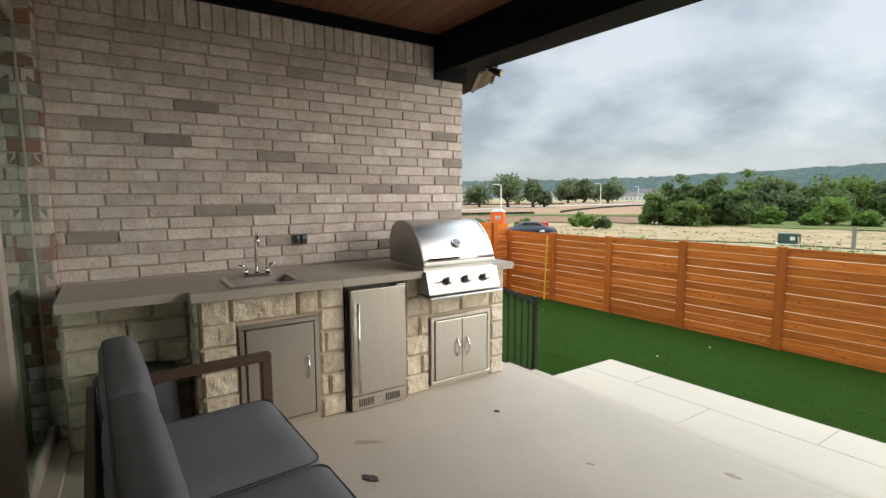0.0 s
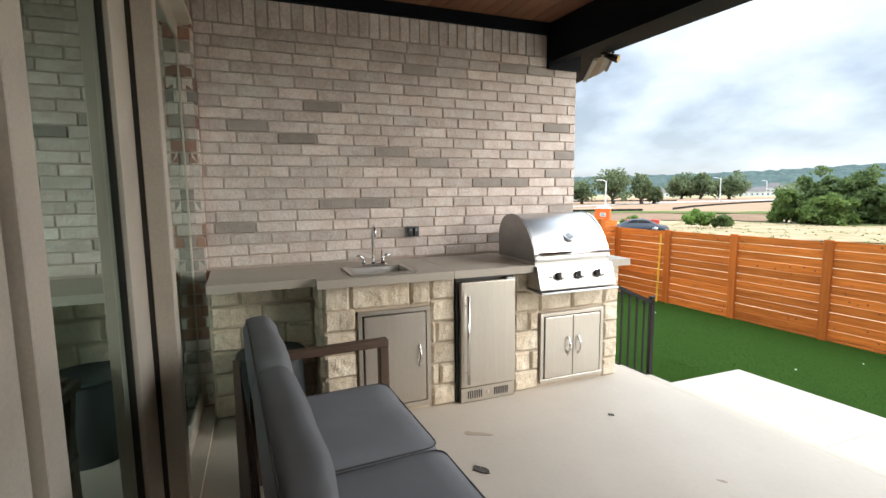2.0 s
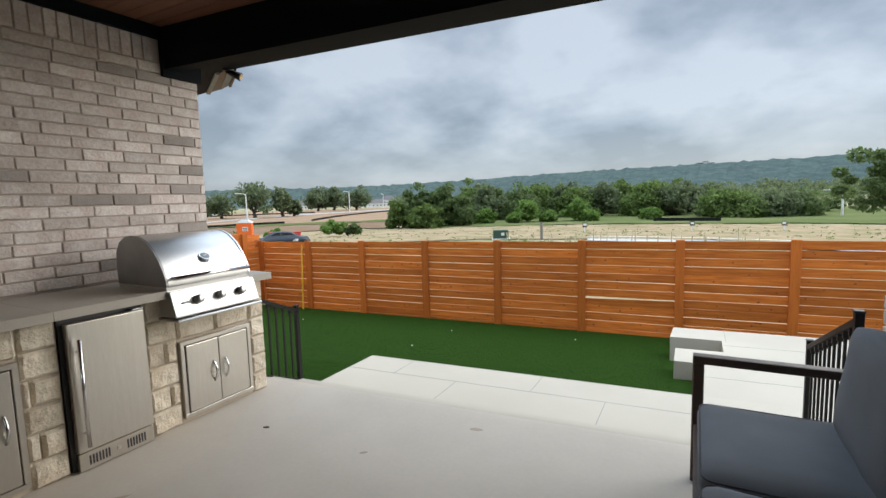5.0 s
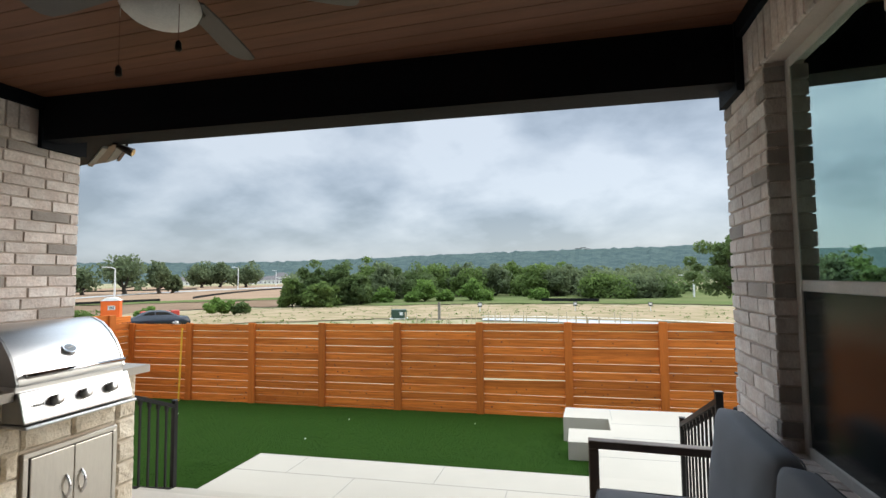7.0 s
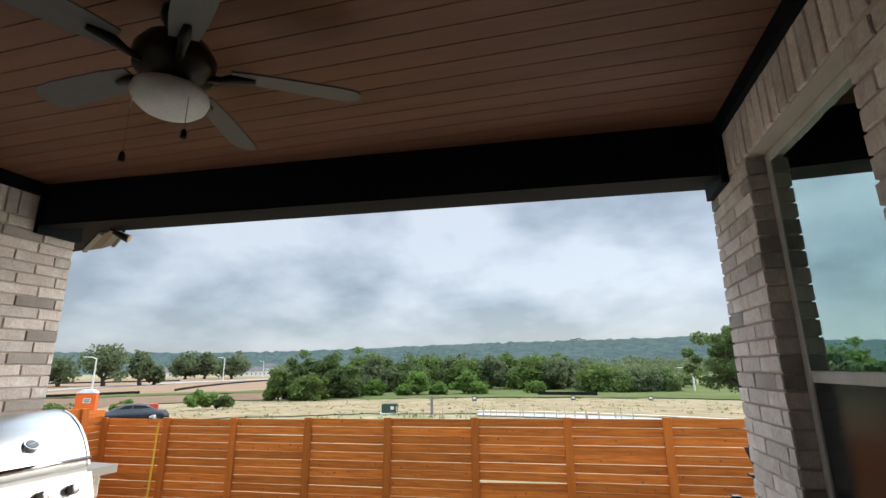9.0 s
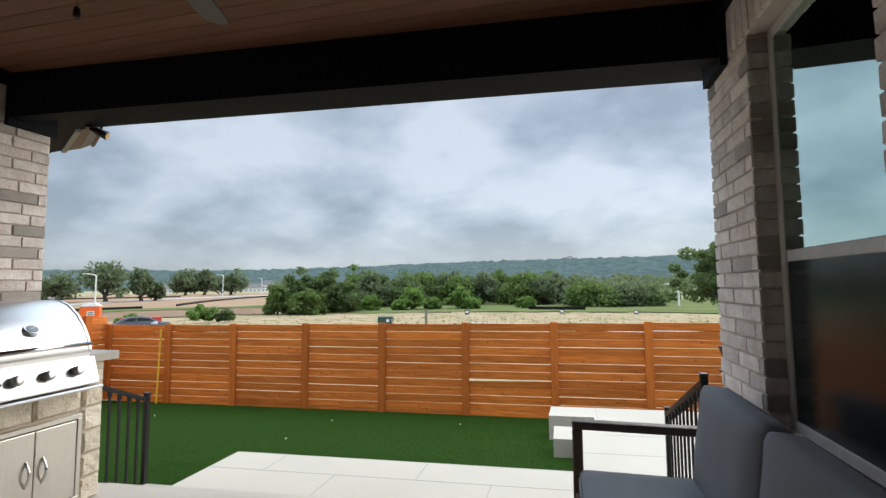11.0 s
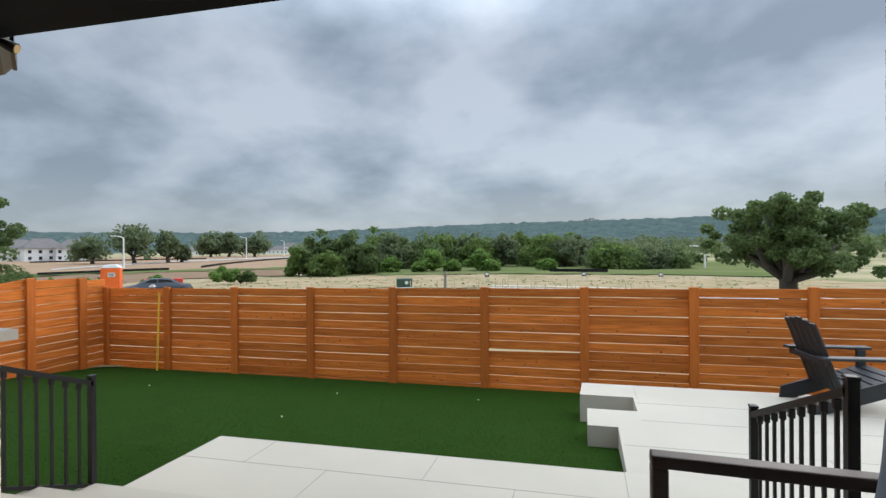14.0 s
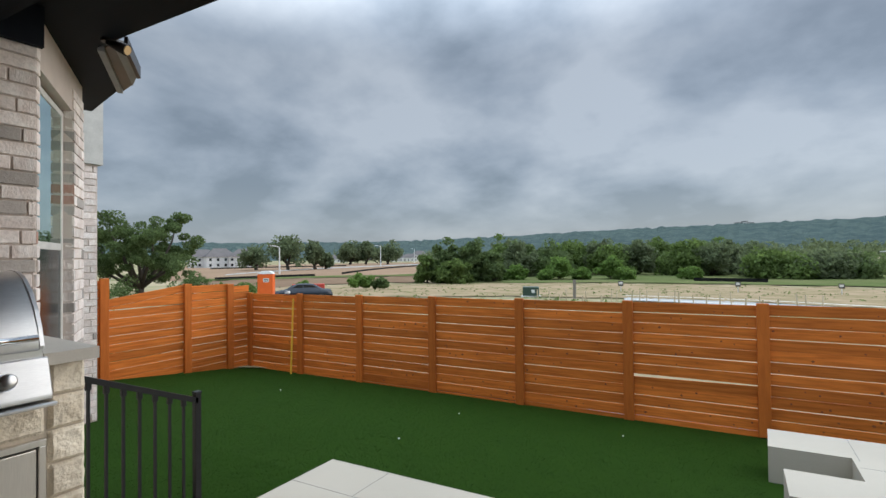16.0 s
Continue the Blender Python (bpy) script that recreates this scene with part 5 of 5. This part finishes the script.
for az, d in ((11.3, 58), (0.1, 66), (-8.0, 70)):
    x, y, z = far(az, d)
    sign = tagged(empty("lot_sign", pose(x, y, z, 0, 0, az)), "small dark lot sign on a white post", "sign", group="lot signs")
    bm = bmesh.new()
    box(bm, -0.05, 0.05, -0.04, 0.04, 0, 1.3)
    part("post", bm, WHITEP, sign)
    bm = bmesh.new()
    box(bm, -0.27, 0.27, -0.07, -0.041, 0.75, 1.30, 0.02)
    panel_s = part("panel", bm, DARK_STEEL, sign)
    bm = bmesh.new()
    box(bm, -0.2, 0.2, -0.076, -0.071, 0.92, 1.2, 0.01)
    part("mark", bm, WHITEP, panel_s, "plain white mark")
x, y, z = far(21.2, 42.0)
cab = tagged(empty("utility_box", pose(x, y, z, 0, 0, 21)), "dark green utility box on pale pad", "utility box")
bm = bmesh.new()
box(bm, -0.68, 0.68, -0.45, 0.45, 0.15, 0.90, 0.04)
part("cabinet", bm, material("utility_green", (0.035, 0.07, 0.05), None, 0.5, bump=0.05), cab)
bm = bmesh.new()
box(bm, -0.8, 0.8, -0.6, 0.6, -0.1, 0.15, 0.02)
part("pad", bm, CURB, cab)
bm = bmesh.new()
box(bm, 0.05, 0.33, -0.462, -0.451, 0.42, 0.68, 0.004)
part("label_plate", bm, WHITEP, cab)
x, y, z = far(16.3, 40.0)
gauge_post = tagged(empty("marker_post", pose(x, y, z, 0, 0, 0)), "grey wooden marker post in the ground", "post")
bm = bmesh.new()
box(bm, -0.11, 0.11, -0.06, 0.06, 0, 1.5, 0.01)
part("post", bm, material("weathered_wood", (0.22, 0.2, 0.17), None, 0.9, scale=10, bump=0.2), gauge_post)

# hilltop villa
x, y, _ = far(-0.7, 1500)
villa = tagged(empty("hilltop_house", pose(x, y, 77, 0, 0, 5)), "pale hilltop house above the woods", "house")
for k, (u, w, h) in enumerate(((-13, 15, 9), (2, 12, 12), (15, 14, 8))):
    bm = bmesh.new()
    box(bm, u - w / 2, u + w / 2, -8, 8, -16, h - 4)
    blk = part("wing", bm, CURB, villa)
    bm = bmesh.new()
    box(bm, u - w / 2 - 1, u + w / 2 + 1, -9, 9, h - 4, h - 2.6, 0.3)
    part("roof", bm, ROOF, blk)

# ---- corner of the house beyond the kitchen wall: bay with window, eave, flood lamp ----
BAY = pose(0.0, 3.60, 0, 0, 0, 150)
bm = bmesh.new()
for x0, x1, z0, z1 in ((0.0, 0.07, -1.0, 2.75), (0.07, 0.95, -1.0, 0.62), (0.07, 0.95, 2.32, 2.75), (0.95, 1.32, -1.0, 2.75)):
    box(bm, x0, x1, 0.012, 0.28, z0, z1)
wall_bay = tagged(part("wall_bay", bm, MORTAR), "angled brick bay wall with a narrow window", "wall", kind="structure")
wall_bay.matrix_basis = BAY
window(BAY @ pose(0.07, 0.06, 0.64), 0.88, 1.66, "narrow window in the angled brick bay")
bm = bmesh.new()
box(bm, -6.0, -3.012, 4.32, 5.12, -1.0, 2.35)
wall_side = tagged(part("wall_side", bm, MORTAR), "brick side of the house beyond the bay", "wall", kind="structure")
bm = bmesh.new()
box(bm, -6.0, -2.97, 4.32, 5.16, 2.35, 3.4)
tagged(part("wall_siding", bm, material("siding_paint", (0.52, 0.51, 0.48), None, 0.6, bump=0.05)), "pale siding above the brick", "wall", kind="structure")
bm = bmesh.new()
slab(bm, [(0.02, 4.01), (-0.28, 3.99), (-1.01, 4.43), (-1.76, 4.56), (-1.9, 4.1), (-0.28, 3.42)], 2.602, 2.64)
tagged(part("soffit", bm, BEAM), "dark eave soffit over the bay", "soffit", kind="structure")
GUT = material("gutter_metal", (0.115, 0.088, 0.072), None, 0.4, 0.2, bump=0.03)
EAVE_EDGE = material("eave_edge", (0.27, 0.26, 0.25), None, 0.5, bump=0.03)
gutter = tagged(empty("gutter"), "brown metal gutter on the eave corner", "gutter")
bm = bmesh.new()
slab(bm, [(-0.28, 3.99), (-0.26, 4.022), (-0.99, 4.462), (-1.01, 4.43)], 2.585, 2.64)
part("fascia", bm, EAVE_EDGE, gutter, "grey fascia edge")
bm = bmesh.new()
slab(bm, [(-0.26, 4.022), (-0.15, 4.022), (-0.79, 4.435), (-0.99, 4.462)], 2.605, 2.64)
part("trough", bm, GUT, gutter)
bm = bmesh.new()
slab(bm, [(-0.15, 4.022), (-0.135, 4.075), (-0.57, 4.36), (-0.79, 4.435)], 2.600, 2.64)
part("cover", bm, EAVE_EDGE, gutter, "grey gutter cover")
bm = bmesh.new()
slab(bm, [(-0.135, 4.075), (-0.12, 4.09), (-0.55, 4.375), (-0.57, 4.36)], 2.585, 2.67)
part("lip", bm, BRONZE, gutter, "dark gutter lip")
lampf = tagged(empty("flood_lamp", pose(-0.10, 3.97, 2.595)), "small dark flood lamp under the eave", "lamp")
bm = bmesh.new()
rod(bm, [(0, 0, 0.05), (0, 0, -0.01)], 0.035, 12)
part("base", bm, BRONZE, lampf)
bm = bmesh.new()
rod(bm, [(0, 0, -0.01), (0.05, 0.03, -0.035), (0.10, 0.06, -0.06)], [0.018, 0.03, 0.036], 14)
part("head", bm, BRONZE, lampf, smooth=True)
bm = bmesh.new()
rod(bm, [(0.100, 0.06, -0.0602), (0.104, 0.0624, -0.062)], 0.028, 14)
part("lens", bm, material("lamp_lens", (0.6, 0.4, 0.2), None, 0.2, bump=0), lampf)

# ---- small things in the yard and on the floor ----
pole = tagged(empty("yellow_pole", pose(*sk(-4.26, FENCE_Y - 0.05), 0)), "thin yellow pole leaning on the fence", "pole")
bm = bmesh.new()
rod(bm, [(0.03, -0.10, -0.95), (-0.01, 0.0, 0.50)], 0.018, 8)
part("rod", bm, material("yellow_paint", (0.75, 0.42, 0.03), None, 0.5, bump=0.02), pole)
bx, by = sk(-4.45, FENCE_Y)
box_cam = tagged(empty("fence_camera", pose(bx, by, 0.585)), "small white box on the fence top", "camera")
bm = bmesh.new()
box(bm, -0.03, 0.03, -0.03, 0.03, 0.0, 0.05, 0.008)
part("housing", bm, WHITEP, box_cam)
bm = bmesh.new()
box(bm, -0.09, -0.035, -0.02, 0.02, 0.0, 0.03, 0.006)
part("clip", bm, WHITEP, box_cam)
flake = random.Random(9)
for x, y, r in ((1.38, 2.06, 0.055), (1.14, 3.08, 0.02)):
    for k in range(1):
        bm = bmesh.new()
        pts = [(math.cos(a) * r * flake.uniform(0.5, 1.1) * 1.2, math.sin(a) * r * flake.uniform(0.3, 0.7)) for a in [j * 0.7 for j in range(9)]]
        slab(bm, pts, 0.001, 0.006)
        leafy = tagged(part("dry_leaf", bm, material("dry_leaf", (0.06, 0.055, 0.05), (0.16, 0.15, 0.14), 0.8, scale=60, bump=0.3)), "dark scrap lying on the concrete floor", "debris")
        leafy.matrix_basis = pose(x, y, 0, 0, 0, 30)
STAIN = material("floor_stain", (0.40, 0.33, 0.25), (0.34, 0.28, 0.21), 0.8, scale=14, bump=0.05)
for x, y, w, h, a in ((1.03, 2.19, 0.11, 0.028, 60), (2.37, 3.62, 0.05, 0.02, 10), (1.9, 3.1, 0.03, 0.012, 40)):
    bm = bmesh.new()
    pts = [(math.cos(t) * w * flake.uniform(0.6, 1.0), math.sin(t) * h * flake.uniform(0.6, 1.0)) for t in [j * 0.45 for j in range(14)]]
    slab(bm, pts, 0.0, 0.0015)
    mark_f = tagged(part("floor_mark", bm, STAIN), "brown stain on the concrete floor", "stain", kind="stuff")
    mark_f.matrix_basis = pose(x, y, 0, 0, 0, a)
bits = random.Random(6)
for k in range(4):
    x, y = sk(bits.uniform(-3, 3.2), bits.uniform(5.9, 8.8))
    bm = bmesh.new()
    box(bm, -0.009, 0.009, -0.007, 0.007, 0, 0.012, 0.003)
    crumb = tagged(part("pebble", bm, WHITEP), "small white pebble on the turf", "pebble", group="pebbles on the turf")
    crumb.matrix_basis = pose(x, y, land(x, y) + 0.012, 0, 0, 40 * k)
# saw-cut joints of the slab
CUT = material("joint_shadow", (0.30, 0.28, 0.25), None, 0.95, bump=0.1)
bm = bmesh.new()
skbox(bm, 0.13, 3.64, 5.125, 5.131, -0.4205, -0.4190)
for x, y0, y1 in ((0.70, 5.131, 5.56), (2.18, 5.131, 5.56), (3.62, 5.131, 5.56), (1.42, 4.36, 5.125), (2.86, 4.36, 5.125)):
    skbox(bm, x, x + 0.006, y0, y1, -0.4205, -0.4190)
for y in (5.56, 6.10, 6.75, 7.30):
    skbox(bm, 3.66 if y < 6.2 else 3.88, 7.4, y, y + 0.006, -0.4245, -0.4230)
for x, y0, y1 in ((5.0, 6.75, 7.30), (3.9, 7.45, 7.98), (5.2, 5.57, 6.1)):
    skbox(bm, x, x + 0.006, y0, y1, -0.4245, -0.4230)
tagged(part("slab_joint", bm, CUT), "thin saw-cut joints in the white slab", "joint", kind="structure")
# turf blades
GR = np.random.RandomState(3)
N = 130000
gx, gv = GR.uniform(-5.5, 4.0, N), 4.2 + 5.1 * GR.uniform(0, 1, N) ** 1.3
keep = ~((gx > 0.1) & (gv < 5.58)) & ~((gx > 3.27) & (gv > 6.4))
gx, gv = gx[keep], gv[keep]
gy = gv + 0.07 * gx
gz = np.where(gv < 5.4, -0.50, -0.50 - 0.47 * (gv - 5.4) / 4.1)
ang, ln2 = GR.uniform(0, 6.283, len(gx)), GR.uniform(0.006, 0.012, len(gx))
wx, wy = np.cos(ang) * 0.0025, np.sin(ang) * 0.0025
tx, ty = GR.normal(0, 0.010, len(gx)), GR.normal(0, 0.010, len(gx))
tri = np.stack([np.stack([gx - wx, gy - wy, gz], 1), np.stack([gx + wx, gy + wy, gz], 1), np.stack([gx + tx, gy + ty, gz + ln2], 1)], 1).reshape(-1, 3)
me = bpy.data.meshes.new("turf_blades")
me.from_pydata(tri.tolist(), [], np.arange(len(tri)).reshape(-1, 3).tolist())
me.materials.append(material("turf_blade", (0.0185, 0.047, 0.0048), (0.0145, 0.038, 0.0038), 0.8, scale=2, fine=30, bump=0, vary=0.3, island=True, spec=0.15))
tagged(new("turf_blades", me), "short green artificial turf blades", "grass", kind="stuff")
# ---- bricks ----
BL, BH, COURSE, HEAD = 0.2445, 0.0655, 0.0741, 2.485
shapes = []
for k in range(6):
    bm = bmesh.new()
    box(bm, 0, BL, 0, 0.05, 0, BH, 0.004)
    for v in bm.verts:
        v.co += Vector((random.uniform(-1, 1), random.uniform(-0.6, 0.6), random.uniform(-1, 1))) * 0.0022
    me = bpy.data.meshes.new("brick")
    bmesh.ops.recalc_face_normals(bm, faces=bm.faces)
    bm.to_mesh(me)
    bm.free()
    shapes.append(me)
SHADES = {}
for key, mat in (("plain", BRICK), ("dark", BRICK_DARK), ("red", BRICK_RED)):
    SHADES[key] = []
    for me in shapes:
        mm = me.copy()
        mm.materials.append(mat)
        SHADES[key].append(mm)


def brick(parent, m, length, key="plain", height=BH):
    ob = new("brick", random.choice(SHADES[key]))
    ob.parent = parent
    ob.matrix_basis = m @ pose(0, random.uniform(-0.0015, 0.0015), 0) @ Matrix.Diagonal((length / BL, 1, height / BH, 1))


def courses(parent, base, width, z_low, z_high, dark=(), red=0.03, phases=None, chance=0.03):
    """Running courses on a wall face: base is the pose of its left end, x along the wall, y into it. dark: (course, along)."""
    shift = 0.0
    for k in range(40):
        z = HEAD - COURSE * (k + 1)
        if z + BH > z_high + 0.01 or z < z_low - 0.04:
            continue
        if phases and k in phases:
            shift = phases[k] % 0.254
        else:
            shift = (shift + 0.127 + random.uniform(-0.025, 0.025)) % 0.254
        u = shift - 0.254
        while u < width:
            a, b = max(0.0, u), min(width, u + BL)
            if b - a > 0.03:
                key = "plain"
                if any(k == c and abs(u - p) < 0.07 for c, p in dark):
                    key = "dark"
                elif random.random() < chance:
                    key = "dark"
                elif random.random() < red:
                    key = "red"
                brick(parent, base @ pose(a, 0, z), b - a, key)
            u += 0.254


def soldiers(parent, base, width, z=HEAD, height=0.243):
    u = 0.0
    while u + 0.06 < width:
        m = base @ pose(u + BH, 0, z, 0, -90, 0)
        brick(parent, m, height)
        u += COURSE


kitchen_face = pose(0.0, BACK, 0, 0, 0, 90)
DARKS = ((8, 0.16), (9, 0.47), (6, 0.64), (15, 0.72), (15, 0.974), (17, 0.05), (2, 1.35), (1, 2.13), (1, 2.384), (13, 1.90), (13, 2.154), (11, 1.44), (18, 1.16), (12, 2.62), (5, 2.60), (4, 2.47), (7, 2.60), (10, 2.60), (14, 2.62), (16, 2.60), (18, 2.62), (20, 2.60), (3, 1.86), (10, 1.10), (19, 2.05))
courses(wall_kitchen, kitchen_face, END - BACK, 0.90, HEAD, DARKS, red=0.0, phases={8: 0.16, 9: 0.47, 6: 0.64, 15: 0.72, 17: 0.05, 2: 1.35, 1: 2.13, 13: 1.90, 11: 1.44, 18: 1.16}, chance=0.0)
soldiers(wall_kitchen, kitchen_face, 3.30 - BACK)
courses(wall_back, pose(0.09, BACK, 0, 0, 0, 180), 0.085, 0.0, HEAD + 0.2, red=0.25, chance=0.15)
courses(wall_back, pose(0.09, 0.655, 0, 0, 0, 90), 0.083, 0.0, HEAD + 0.2, red=0.35, chance=0.25)
right_face = pose(RIGHT, PIER_END, 0, 0, 0, -90)
courses(wall_window, right_face, PIER_END - PIER - 0.002, 0.0, 2.42, red=0.0, chance=0.012)
courses(wall_window, right_face @ pose(PIER_END - WIN_NEAR, 0, 0), 1.0, 0.0, 2.42, red=0.04, chance=0.03)
soldiers(wall_window, right_face @ pose(0.33, 0, 0), 2.1, z=2.425)
for k in range(40):
    z = HEAD - COURSE * (k + 1)
    if 0.70 < z < 2.36:
        brick(wall_window, pose(RIGHT + 0.004, PIER, z), 0.10, random.choice(("plain", "plain", "plain", "dark")))
for k in range(12):
    brick(wall_window, pose(RIGHT - 0.03, PIER - 0.005 - k * COURSE, SILL - 0.025, 90, 0, 0) @ pose(0, 0, 0, 0, 0, -4), 0.15, height=BH)
courses(wall_bay, pose(0.95, 0.0, 0), 0.37, -0.3, HEAD + 0.1)
courses(wall_bay, pose(0.005, 0.0, 0), 0.066, -0.3, HEAD + 0.1)
for k in range(40):
    zz = HEAD - COURSE * (k + 1)
    if 0.55 < zz < 2.3:
        brick(wall_bay, pose(0.95, 0.06, zz, 0, 0, -90), 0.06, random.choice(("plain", "dark", "plain", "red")))
courses(wall_side, pose(-3.0, 4.70, 0, 0, 0, 90), 0.41, -0.6, 2.34)
